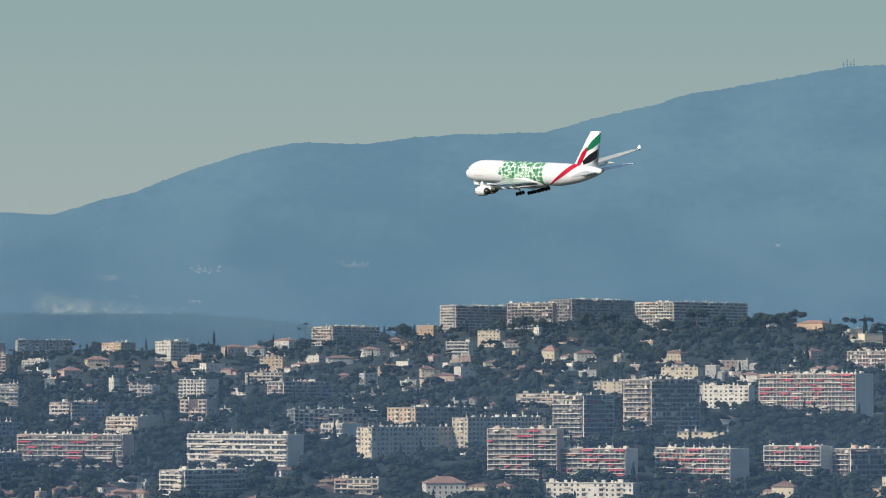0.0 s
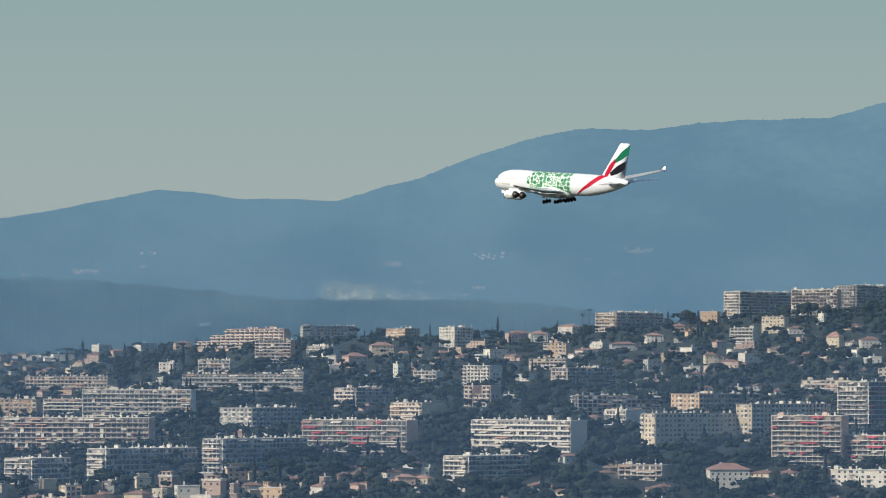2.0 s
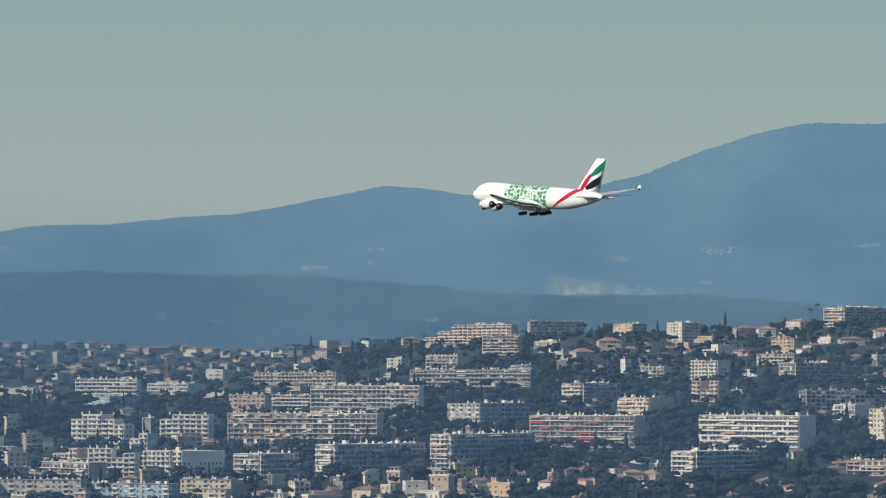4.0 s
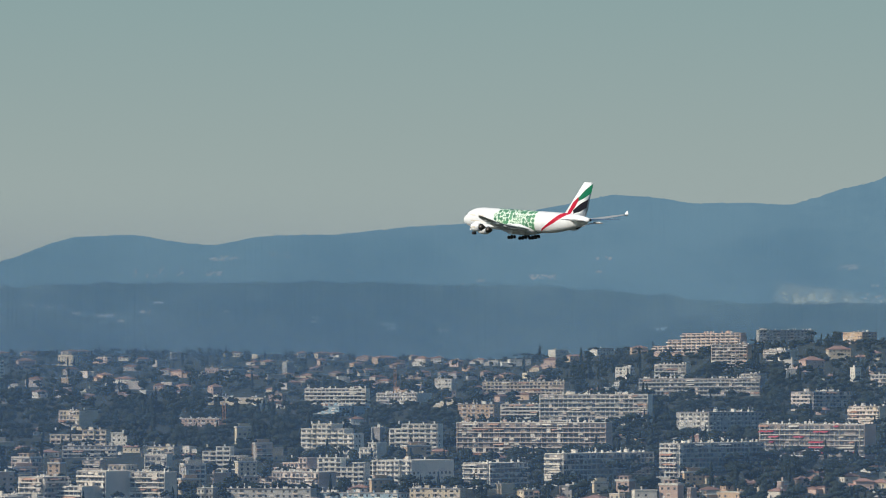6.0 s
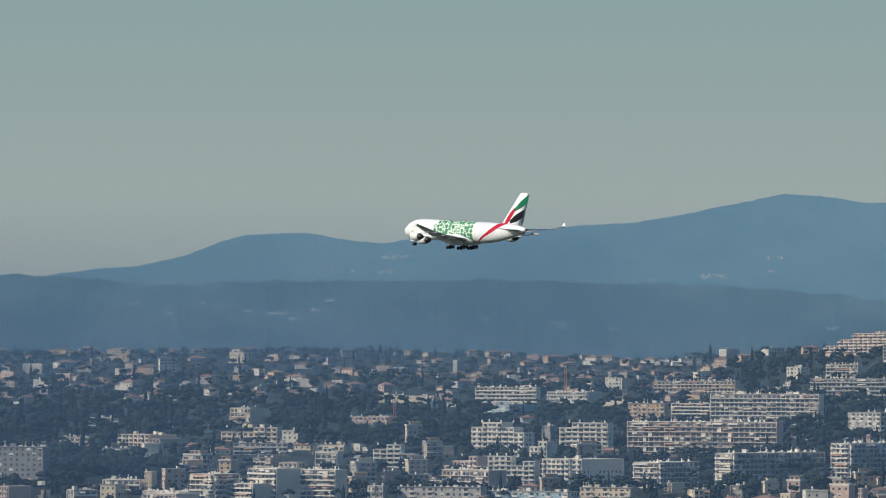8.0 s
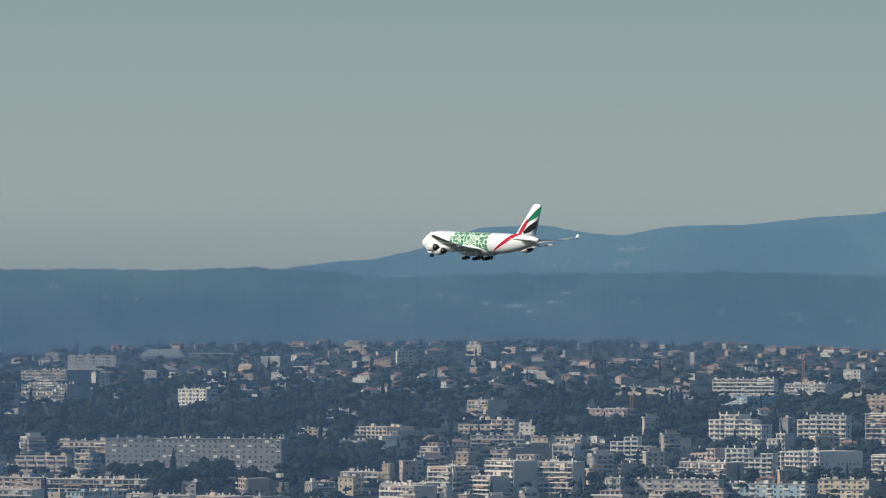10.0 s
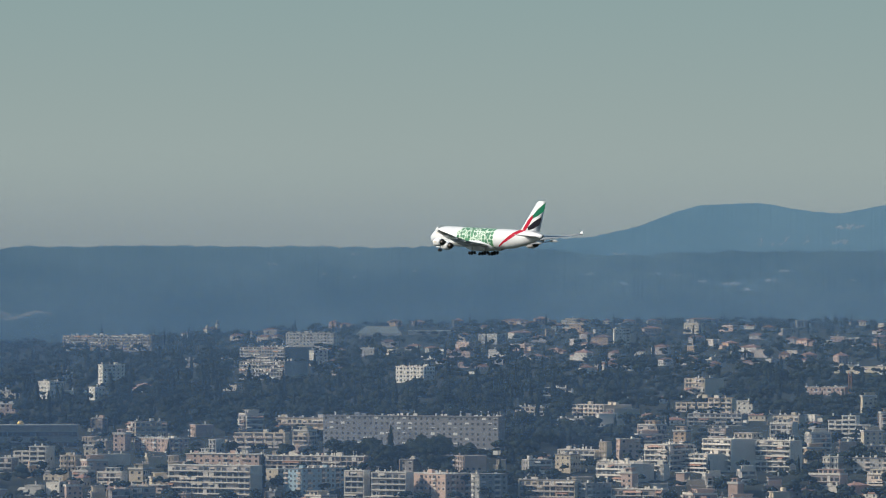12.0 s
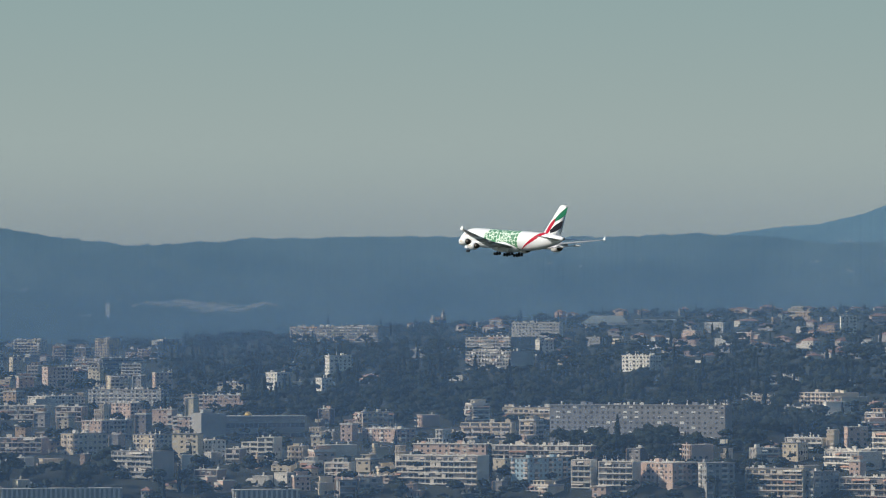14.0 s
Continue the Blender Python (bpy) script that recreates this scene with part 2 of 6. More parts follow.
FAR_CREST = [(-18.5, 1.3), (-17.5, 1.52), (-16.4, 1.62), (-15.9, 1.74), (-15.6, 1.86), (-15.1, 2.03), (-14.2, 2.07), (-13.7, 1.97), (-13.1, 1.92), (-12.6, 2.04), (-12.2, 2.06), (-11.57, 2.065), (-10.8, 2.135), (-10.65, 2.165), (-9.8, 2.21), (-9.27, 2.29), (-8.6, 2.43), (-8.35, 2.475), (-7.74, 2.60), (-7.3, 2.58), (-6.8, 2.50), (-6.5, 2.48), (-6.0, 2.485), (-5.3, 2.45), (-4.7, 2.64), (-4.2, 2.76), (-3.5, 3.04), (-2.8, 3.27), (-2.4, 3.37), (-1.95, 3.45), (-1.0, 3.42), (-0.5, 3.51), (0.35, 3.56), (1.4, 3.58), (2.0, 3.76), (3.0, 3.98), (3.17, 4.06), (3.3, 4.09), (4.0, 4.2), (4.9, 4.35), (5.5, 4.46), (6.2, 4.48), (8.0, 4.6), (14.0, 3.0)]
MID_CREST = [(-36, 1.2), (-30, 1.9), (-27.6, 1.58), (-26.8, 1.45), (-25.9, 1.34), (-25.1, 1.37), (-24.3, 1.43), (-22.0, 1.46), (-19.4, 1.45), (-18.0, 1.48), (-17.2, 1.44), (-16.4, 1.35), (-15.0, 1.4), (-13.0, 1.42), (-11.5, 1.43), (-10.0, 1.38), (-8.8, 1.38), (-7.5, 1.27), (-6.0, 1.12), (-3.3, 1.12), (-1.0, 0.9), (2, 0.6)]


def build_sky():
    """The clear air low over the land: teal-grey above, paler towards the horizon."""
    m = bpy.data.materials.new("hazy_sky")
    m.use_nodes = True
    n, l = m.node_tree.nodes, m.node_tree.links
    geo, cut, span, ramp = n.new("ShaderNodeNewGeometry"), n.new("ShaderNodeSeparateXYZ"), n.new("ShaderNodeMapRange"), n.new("ShaderNodeValToRGB")
    l.new(geo.outputs["Position"], cut.inputs[0])
    l.new(cut.outputs["Z"], span.inputs["Value"])
    span.inputs["From Min"].default_value, span.inputs["From Max"].default_value = EYE + 100, EYE + 480
    l.new(span.outputs["Result"], ramp.inputs["Fac"])
    ramp.color_ramp.elements[0].color, ramp.color_ramp.elements[1].color = (0.368, 0.418, 0.41, 1), (0.262, 0.375, 0.378, 1)
    mid = ramp.color_ramp.elements.new(0.5)
    mid.color = (0.318, 0.398, 0.388, 1)
    glow = n.new("ShaderNodeEmission")
    l.new(ramp.outputs["Color"], glow.inputs["Color"])
    n.remove(n["Principled BSDF"])
    l.new(glow.outputs[0], n["Material Output"].inputs["Surface"])
    rows = [[place(-50 + i, el, 4955) for i in range(81)] for el in (-1.5, 3, 7.5, 12)]
    solid = Solid()
    for i, r in enumerate(rows):
        solid.v += [tuple(p) for p in r]
    for i in range(3):
        for j in range(80):
            a = i * 81 + j
            solid.f.append((a, a + 81, a + 82, a + 1))
    tagged(new("backdrop_sky", solid.mesh("backdrop_sky", m, True)), "hazy teal-grey sky low over the hills", "sky", kind="structure")


def build_haze():
    """Sea haze low over the town, imitated by added thin blue sheets that scatter sun and sky light, denser near the
    ground.
    """
    for d, dense, east_end, west_end, air_tone in ((1960, 0.23, 0.92, 1.26, 1.0), (2180, 0.07, 0.0, 1.0, 0.7), (2400, 0.06, 0.87, 1.26, 1.0), (2850, 0.06, 0.87, 1.3, 0.9), (3350, 0.06, 0.87, 2.6, 0.75), (3850, 0.08, 0.87, 3.2, 0.72), (4200, 0.07, 0.87, 3.6, 0.72)):
        m = bpy.data.materials.new("haze_sheet_tint")
        m.use_nodes = True
        n, l = m.node_tree.nodes, m.node_tree.links
        n.remove(n["Principled BSDF"])
        geo, cut, span = n.new("ShaderNodeNewGeometry"), n.new("ShaderNodeSeparateXYZ"), n.new("ShaderNodeMapRange")
        l.new(geo.outputs["Position"], cut.inputs[0])
        l.new(cut.outputs["Z"], span.inputs["Value"])
        span.interpolation_type = "SMOOTHSTEP"
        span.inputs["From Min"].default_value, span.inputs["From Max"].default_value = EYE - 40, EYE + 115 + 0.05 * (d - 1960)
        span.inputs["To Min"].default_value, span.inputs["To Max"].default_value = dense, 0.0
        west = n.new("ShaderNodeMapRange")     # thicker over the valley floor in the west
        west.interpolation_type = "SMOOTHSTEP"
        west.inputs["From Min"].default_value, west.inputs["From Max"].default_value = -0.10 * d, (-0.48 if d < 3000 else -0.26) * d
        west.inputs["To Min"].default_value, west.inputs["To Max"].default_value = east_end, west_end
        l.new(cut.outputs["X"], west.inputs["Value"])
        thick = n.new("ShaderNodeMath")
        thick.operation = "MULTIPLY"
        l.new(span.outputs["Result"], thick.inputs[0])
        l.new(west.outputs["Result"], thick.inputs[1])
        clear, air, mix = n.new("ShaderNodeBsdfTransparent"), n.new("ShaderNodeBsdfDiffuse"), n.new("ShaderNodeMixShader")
        # painted airlight: a blue tint, darker on the further sheets
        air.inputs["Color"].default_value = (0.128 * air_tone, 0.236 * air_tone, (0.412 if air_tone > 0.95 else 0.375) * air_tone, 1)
        l.new(thick.outputs[0], mix.inputs["Fac"])
        l.new(clear.outputs[0], mix.inputs[1])
        l.new(air.outputs[0], mix.inputs[2])
        l.new(mix.outputs[0], n["Material Output"].inputs["Surface"])
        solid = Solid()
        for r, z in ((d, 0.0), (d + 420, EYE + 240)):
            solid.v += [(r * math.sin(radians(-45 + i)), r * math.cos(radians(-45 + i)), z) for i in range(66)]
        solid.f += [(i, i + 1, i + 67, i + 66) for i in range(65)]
        tagged(new("haze", solid.mesh("haze", m, True)), "thin see-through blue sheet that imitates sea haze over the town", "haze", kind="structure")


build_sky()
build_ground()
build_haze()
build_ridge("backdrop_far_range", "distant wooded mountain range, its haze blue painted as a glow", FAR_CREST, 0.0, 4890, 4940, FAR_BLUE, 0.018, 1.0)
build_ridge("backdrop_near_ridge", "long wooded ridge below the mountains, hazy blue-grey painted as a glow", MID_CREST, -0.6, 4820, 4875, MID_BLUE, 0.036, 7.0)

# ---- apartment blocks ----
RECTS = []       # bearing, height and distance taken up by buildings, to keep trees off them
KIND_WORDS = {"w": "white", "c": "cream", "p": "pink-beige", "g": "grey concrete", "o": "ochre", "b": "pale blue", "l": "plain grey"}


def facade(thing, x0, x1, side, floors, h, style, red, wall, rng):
    """The storeys of one long face: x0..x1 along it, side 'l' looks towards -y, 'r' towards +x at x = 0."""
    def put(solid, a0, a1, b0, b1, z0, z1):
        if side == "l":
            solid.box(a0, a1, -b1, -b0, z0, z1)
        else:
            solid.box(b0, b1, a0, a1, z0, z1)
    length = x1 - x0
    bays = max(1, round(length / 3.6))
    bay = length / bays
    slab = SLAB if style[1] == "w" or "r" in style else WALLS["g"] if style[1] in "gbl" else SLAB_TAN
    deep = 1.8 if style[0] in "AT" and length > 8 else 0.0
    fins, fronts, step = Solid(), Solid(), rng.choice((2, 3, 3, 4))
    first = int(rng.random() * step)
    rail_height = 0.3 if "r" in style or style[1] == "p" else rng.choice((0.4, 0.55, 0.85))
    quirk = random.Random(int(abs(x1 - x0) * 100) + floors)
    shutters, panels = Solid(), Solid()
    for s in range(floors):
        z = s * h
        glass = Solid()
        for i in range(bays):
            a = x0 + i * bay
            if quirk.random() < (0.05 if red else 0.16):
                drop = z + 2.45 - 1.5 * quirk.random()
                put(shutters, a + bay * 0.16, a + bay * 0.84, 0.06, 0.14, drop, z + 2.5)
            if deep and not red and quirk.random() < 0.08:
                put(panels, a + 0.2, a + bay * (0.5 + 0.4 * quirk.random()), deep - 0.55, deep - 0.42, z + 0.1, z + h - 0.35)
            elif deep and not red and quirk.random() < 0.06:
                put(panels, a + 0.2, a + bay * 0.9, deep + 0.01, deep + 0.07, z + 1.55 + 0.5 * quirk.random(), z + h - 0.2)
            if rng.random() < 0.12:
                continue
            loggia = not deep and bays > 3 and i % step == first and "n" not in style
            w = bay * (0.70 if deep else 0.66 if loggia else 0.36)
            put(glass, a + (bay - w) / 2, a + (bay + w) / 2, 0.02, 0.06, z + (0.25 if deep or loggia else 0.95), z + (2.3 if deep else 2.45 if loggia else 2.25))
            if loggia:
                put(fronts, a + 0.1, a + bay - 0.1, 0.05, 1.0, z - 0.1, z + 0.1)
                put(fronts, a + 0.1, a + bay - 0.1, 0.88, 1.0, z + 0.1, z + 0.95)
        tagged(part("window_row", glass, GLASS, thing), kind="stuff")
        if deep:
            up = z + rail_height
            edge = ((0, z - 0.12), (deep, z - 0.12), (deep, up), (deep - 0.12, up), (deep - 0.12, z + 0.1), (0, z + 0.1))
            part("balcony", Solid().rings([[(a, -b, c) if side == "l" else (b, a, c) for b, c in edge] for a in (x0, x1)]), slab, thing)
            for i in range(0, bays + 1, max(2, int(4 + rng.random() * 5))):
                a = min(x1 - 0.15, x0 + i * bay)
                put(fins, a, a + 0.12, 0.05, deep - 0.8, z + 0.1, z + h - 0.14)
            i = 0
            while i < bays and s < floors:
                if rng.random() < (0.25 if red else 0.07):
                    n = 1 + int(rng.random() * 3)
                    a, b = x0 + i * bay, min(x1, x0 + (i + n) * bay - 0.2)
                    cloth = Solid()
                    if side == "l":
                        cloth.add([(a, -0.1, z + 2.6), (b, -0.1, z + 2.6), (b, -deep - 0.7, z + 1.75), (a, -deep - 0.7, z + 1.75), (a, -0.1, z + 2.54), (b, -0.1, z + 2.54), (b, -deep - 0.7, z + 1.6), (a, -deep - 0.7, z + 1.6)], [(0, 1, 2, 3), (7, 6, 5, 4), (3, 2, 6, 7), (0, 4, 5, 1), (0, 3, 7, 4), (1, 5, 6, 2)])
                    else:
                        cloth.add([(0.1, a, z + 2.6), (0.1, b, z + 2.6), (deep + 0.7, b, z + 1.75), (deep + 0.7, a, z + 1.75), (0.1, a, z + 2.54), (0.1, b, z + 2.54), (deep + 0.7, b, z + 1.6), (deep + 0.7, a, z + 1.6)], [(3, 2, 1, 0), (4, 5, 6, 7), (7, 6, 2, 3), (1, 5, 4, 0), (4, 7, 3, 0), (2, 6, 5, 1)])
                    part("awning", cloth, AWNING if rng.random() < 0.7 and red else AWNING_O if rng.random() < 0.5 else SLAB, thing)
                    i += n
                i += 1
    if shutters.v:
        tagged(part("shutters", shutters, SLAB if quirk.random() < 0.35 else SLAB_TAN, thing), kind="stuff")
    if panels.v:
        tagged(part("blinds", panels, SLAB if quirk.random() < 0.6 else SLAB_TAN, thing), kind="stuff")
    if fronts.v:
        tagged(part("loggia_fronts", fronts, SLAB if rng.random() < 0.6 else SLAB_TAN, thing), kind="stuff")
    if fins.v:
        tagged(part("balcony_partitions", fins, slab, thing), kind="stuff")


def block(az0, az1, az2, top_el, base_el, style, penthouse=False):
    """A block of flats whose near corner stands at bearing az1, its two faces running out to az0 and az2."""
    rng = random.Random(int(abs(az1) * 1000) + int(abs(top_el) * 977))
    base_el = min(base_el, soft(CREST, az1) - 0.015)
    d = distance(az1, base_el)
    left, right = max(1.0, d * radians(az1 - az0)), max(1.0, d * radians(az2 - az1))
    deep = 13.0
    if left >= right:
        turn = math.asin(min(0.75, max(0.34, right / deep)))
    else:
        turn = math.acos(min(0.75, max(0.34, left / deep)))
    ll, lr = left / math.cos(turn), right / math.sin(turn)
    if lr < 9: lr = 9.0 + 3 * rng.random()
    height = d * (math.tan(radians(top_el)) - math.tan(radians(base_el)))
    floors = max(2, round(height / 3.0))
    h = height / floors
    RECTS.append((az0 - 0.02, az2 + 0.02, base_el, top_el, d))
    thing = new("apartment_block")
    a = radians(az1)
    thing.matrix_world = Matrix.Translation(place(az1, base_el)) @ Matrix.Rotation(-a - turn, 4, "Z")
    word = KIND_WORDS[style[1]]
    label = f"{word} apartment block of {floors} storeys" + (" with red awnings on its balconies" if "r" in style else " with long balconies" if style[0] == "A" else ", stepped back in terraces" if style[0] == "T" else ", white rails on staggered balconies" if style[0] == "K" else " with rows of plain windows")
    tagged(thing, label, "apartment building", "blocks of flats on the hillside")
    wall = WALLS[style[1]]
    if style[0] == "T":
        body = Solid()
        steps = max(2, floors // 2)
        for s in range(steps):
            k = s / steps
            body.box(-ll * (1 - 0.45 * k), -0.04 * ll * k, lr * 0.5 * k, lr, s * height / steps if s else -9, (s + 1) * height / steps)
        part("wall", body, wall, thing)
        for s in range(floors):
            k = (s * steps // floors) / steps
            y, x0, x1 = lr * 0.5 * k, -ll * (1 - 0.45 * k), -0.04 * ll * k
            n = max(2, int((x1 - x0) / 6))
            rail, glass = Solid(), Solid()
            for i in range(n):
                b0, b1 = x0 + (x1 - x0) * i / n, x0 + (x1 - x0) * (i + 0.86) / n
                out = 1.7 + 1.3 * ((i + s) % 2)
                rail.box(b0, b1, y - out, y, s * h - 0.1, s * h + 0.12).box(b0, b1, y - out, y - out + 0.12, s * h + 0.12, s * h + 1.0)
                glass.box(b0 + 0.25, b1 - 0.25, y - 0.06, y - 0.02, s * h + 0.15, s * h + 2.5)
            tagged(part("balcony", rail, SLAB if style[1] == "w" else SLAB_TAN, thing), kind="stuff")
            tagged(part("window_row", glass, GLASS, thing), kind="stuff")
    elif style[0] == "K":
        towers = max(2, round(ll / 8.5))
        decks, panes, rails = [Solid() for _ in range(floors)], [Solid() for _ in range(floors)], SLAB if style[1] == "w" else SLAB_TAN
        for i in range(towers):
            x0, x1 = -ll * (i + 1) / towers, -ll * i / towers
            y0, up = 2.6 * rng.random(), floors - rng.choice((0, 0, 1, 1, 2))
            part("wall", Solid().box(x0, x1, y0, lr, -9, up * h), wall, thing)
            part("roof", Solid().box(x0 - 0.2, x1 + 0.2, y0 - 0.6, lr, up * h, up * h + 0.3 + 0.004 * i), rails, thing)
            mid = (x0 + x1) / 2
            for s in range(up):
                for k, (b0, b1) in enumerate(((x0 + 0.3, mid - 0.3), (mid + 0.3, x1 - 0.3))):
                    out = 1.9 if (k + i) % 2 else 1.1
                    decks[s].box(b0, b1, y0 - out, y0, s * h - 0.12, s * h + 0.1).box(b0, b1, y0 - out, y0 - out + 0.12, s * h + 0.1, s * h + (0.95 if (k + i) % 3 else 0.5))
                    panes[s].box(b0 + 0.4, b1 - 0.4, y0 - 0.08, y0 - 0.02, s * h + 0.15, s * h + 2.4)
                    if rng.random() < 0.2:
                        decks[s].box(b0 + 0.2, b1 - 0.2, y0 - out - 0.5, y0 - 0.1, s * h + 2.3, s * h + 2.42)
        for s in range(floors - 2):
            for k in range(int((lr - 4) / 3.6)):
                if rng.random() < 0.8:
                    panes[s].box(0.02, 0.07, 3.6 + 3.6 * k, 5.0 + 3.6 * k, s * h + 0.9, s * h + 2.3)
        for deck, glass in zip(decks, panes):
            tagged(part("balcony", deck, rails, thing), kind="stuff")
            tagged(part("window_row", glass, GLASS, thing), kind="stuff")
    else:
        # most balconied blocks take the wall colour darkened for shade
        part("wall", Solid().box(-ll, 0, 0, lr, -9, height), wall if style[0] == "B" else (DEEP_SHADED_WALL if "r" in style or style[1] == "p" else SHADED_WALL if style[1] != "c" else wall), thing)
        if style[0] == "A":
            part("end_wall", Solid().box(-ll - 0.3, -ll, -0.9, lr, -9, height), wall, thing)
            part("end_wall", Solid().box(0, 0.3, -0.9, lr, -9, height) if ll >= lr else Solid().box(-ll - 0.3, 0.2, lr, lr + 0.3, -9, height), wall, thing)
        if ll >= 6:
            facade(thing, -ll, 0, "l", floors, h, style, "r" in style and left >= right, wall, rng)
        if right > 5 and (lr > ll or style[0] == "B"):
            facade(thing, 0.4, lr, "r", floors, h, style, "r" in style and lr > ll, wall, rng)
        part("roof", Solid().box(-ll - 0.4, 0.4, -0.5, lr + 0.4, height, height + 0.35), SLAB if style[1] in "wp" else ROOFTOP, thing)
    if penthouse and style[0] not in "TK":
        x0, x1, y0, y1 = -ll * (0.70 + 0.2 * rng.random()), -ll * (0.08 + 0.25 * rng.random()), lr * 0.2, lr * 0.85
        top = Solid().box(x0, x1, y0, y1, height + 0.35, height + 2.9)
        top.box(x0 - 0.6, x1 + 0.6, y0 - 0.9, y1 + 0.4, height + 2.9, height + 3.15)
        part("penthouse", top, wall, thing)
        panes = Solid()
        k = x0 + 0.6
        while k < x1 - 2:
            panes.box(k, k + 1.7, y0 - 0.05, y0 + 0.02, height + 0.6, height + 2.6)
            k += 2.9
        tagged(part("penthouse_windows", panes, GLASS, thing), kind="stuff")
        part("parapet", Solid().box(-ll - 0.4, 0.4, -0.5, -0.35, height + 0.35, height + 1.2).box(0.25, 0.4, -0.35, lr, height + 0.35, height + 1.2), SLAB, thing)
    n = max(2, int(max(ll, lr) / 7))
    for i in range(n):
        if rng.random() < 0.35:
            continue
        k = (i + 0.2 + 0.6 * rng.random()) / n
        x, y = (-ll * k, lr * (0.25 + 0.4 * rng.random())) if ll >= lr else (-ll * (0.25 + 0.5 * rng.random()), lr * k)
        if style[0] == "T":
            x, y = -ll * (0.08 + 0.4 * rng.random()), lr * (0.6 + 0.3 * rng.random())
        w, dd, hh = (0.8, 0.6, 0.9 + rng.random()) if rng.random() < 0.7 else (1.8 + 1.6 * rng.random(), 2.2, 1.2 + 0.8 * rng.random())
        part("chimney" if w < 1 else "roof_housing", Solid().box(x - w / 2, x + w / 2, y - dd / 2, y + dd / 2, height, height + 0.3 + hh).box(x - w / 2 - 0.1, x + w / 2 + 0.1, y - dd / 2 - 0.1, y + dd / 2 + 0.1, height + 0.3 + hh, height + 0.42 + hh), SLAB if rng.random() < 0.5 else wall, thing)
    if style[0] not in "TK":
        vents = Solid()
        for i in range(int(max(ll, lr) / 2.2)):
            if rng.random() < 0.5:
                k, q, w, hh = rng.random(), 0.08 + 0.5 * rng.random(), 0.3 + 0.5 * rng.random(), 0.6 + 1.0 * rng.random() ** 2
                x, y = (-ll * k, lr * q) if ll >= lr else (-ll * q, lr * k)
                vents.box(x - w, x + w, y - 0.4, y + 0.4, height + 0.3, height + 0.35 + hh)
                if rng.random() < 0.3:
                    vents.box(x - 0.06, x + 0.06, y - 0.06, y + 0.06, height + 0.3, height + 3.4).box(x - 0.5, x + 0.5, y - 0.05, y + 0.05, height + 3.0, height + 3.12)
        if vents.v:
            tagged(part("vents_and_aerials", vents, SLAB, thing), kind="stuff")
    return thing


block(-0.031, 0.161, 0.891, 1.232, 0.871, "Aw")
block(0.876, 1.490, 1.544, 1.263, 0.917, "Ap")
block(1.467, 1.735, 2.617, 1.316, 0.994, "Ag")
block(2.617, 3.115, 4.148, 1.278, 0.894, "Aw")
block(-1.774, -1.513, -0.860, 0.948, 0.687, "Ac")
block(-5.795, -5.757, -5.011, 0.756, 0.549, "Bg")
block(-4.629, -4.370, -4.171, 0.725, 0.564, "Bo")
block(-3.904, -3.697, -3.445, 0.740, 0.472, "Bw")
block(-5.696, -5.392, -5.239, 0.487, 0.341, "Aw")
block(-6.000, -5.772, -5.658, 0.165, -0.027, "Ag")
block(-4.248, -3.942, -3.842, 0.149, -0.004, "Aw")
block(-3.598, -3.215, -3.039, 0.226, -0.065, "Kw")
block(-3.575, -3.215, -3.062, -0.050, -0.334, "Kp")
block(-2.372, -2.180, -1.505, 0.196, -0.104, "Ap")
block(-5.315, -5.049, -4.538, -0.081, -0.334, "Ao")
block(-4.553, -4.133, -3.827, -0.280, -0.510, "Ac")
block(-2.679, -2.180, -2.142, 0.318, 0.180, "Ac")
block(-2.487, -2.180, -2.134, 0.533, 0.357, "Bo")
block(-5.772, -4.339, -4.194, -0.525, -1.024, "Apr")
block(-3.483, -2.104, -1.897, -0.525, -1.024, "Aw")
block(-3.827, -3.521, -2.663, -1.008, -1.406, "Aw")
block(-2.088, -2.027, -0.891, -0.180, -0.449, "Ag")
block(-1.643, -1.359, -1.106, -0.372, -0.579, "Aw")
block(-1.167, -0.968, 0.200, -0.426, -0.947, "Bc")
block(0.123, 0.338, 1.428, -0.295, -0.794, "Bc")
block(-0.760, -0.376, 0.507, -0.157, -0.410, "Bo")
block(0.607, 1.544, 1.597, -0.449, -1.138, "Apr")
block(1.390, 2.479, 2.640, -0.717, -1.184, "Awr")
block(1.390, 2.579, 2.633, -1.184, -1.445, "Bw")
block(1.505, 1.889, 2.311, 0.011, -0.679, "Awr")
block(1.006, 1.659, 1.697, 0.034, -0.142, "Ac")
block(2.042, 2.426, 2.464, 0.196, 0.034, "Bc")
block(2.464, 2.809, 3.483, 0.226, -0.587, "Ap")
block(2.962, 3.460, 3.498, 0.395, 0.226, "Bc")
block(3.460, 4.148, 4.186, 0.142, -0.180, "Bw")
block(4.263, 5.597, 5.825, 0.303, -0.372, "Awr")
block(2.870, 3.904, 4.148, -0.717, -1.253, "Awr")
block(4.354, 5.117, 5.270, -0.679, -1.138, "Awr")
block(5.270, 5.498, 6.053, -0.717, -1.138, "Ap")
block(5.483, 6.000, 6.243, 0.610, 0.357, "Ap")
block(-1.467, -0.876, -0.760, -1.123, -1.330, "Ac")
block(3.177, 3.842, 3.896, -0.487, -0.602, "Bc")
block(0.046, 0.353, 0.399, 0.740, 0.549, "Aw")
block(0.469, 0.776, 0.814, 0.894, 0.664, "Bc")
block(-8.744, -7.270, -7.209, -0.112, -0.526, "Aw")
block(-9.880, -7.839, -7.777, -0.495, -0.971, "Ap")
block(-8.653, -8.438, -7.171, -0.917, -1.353, "Aw")
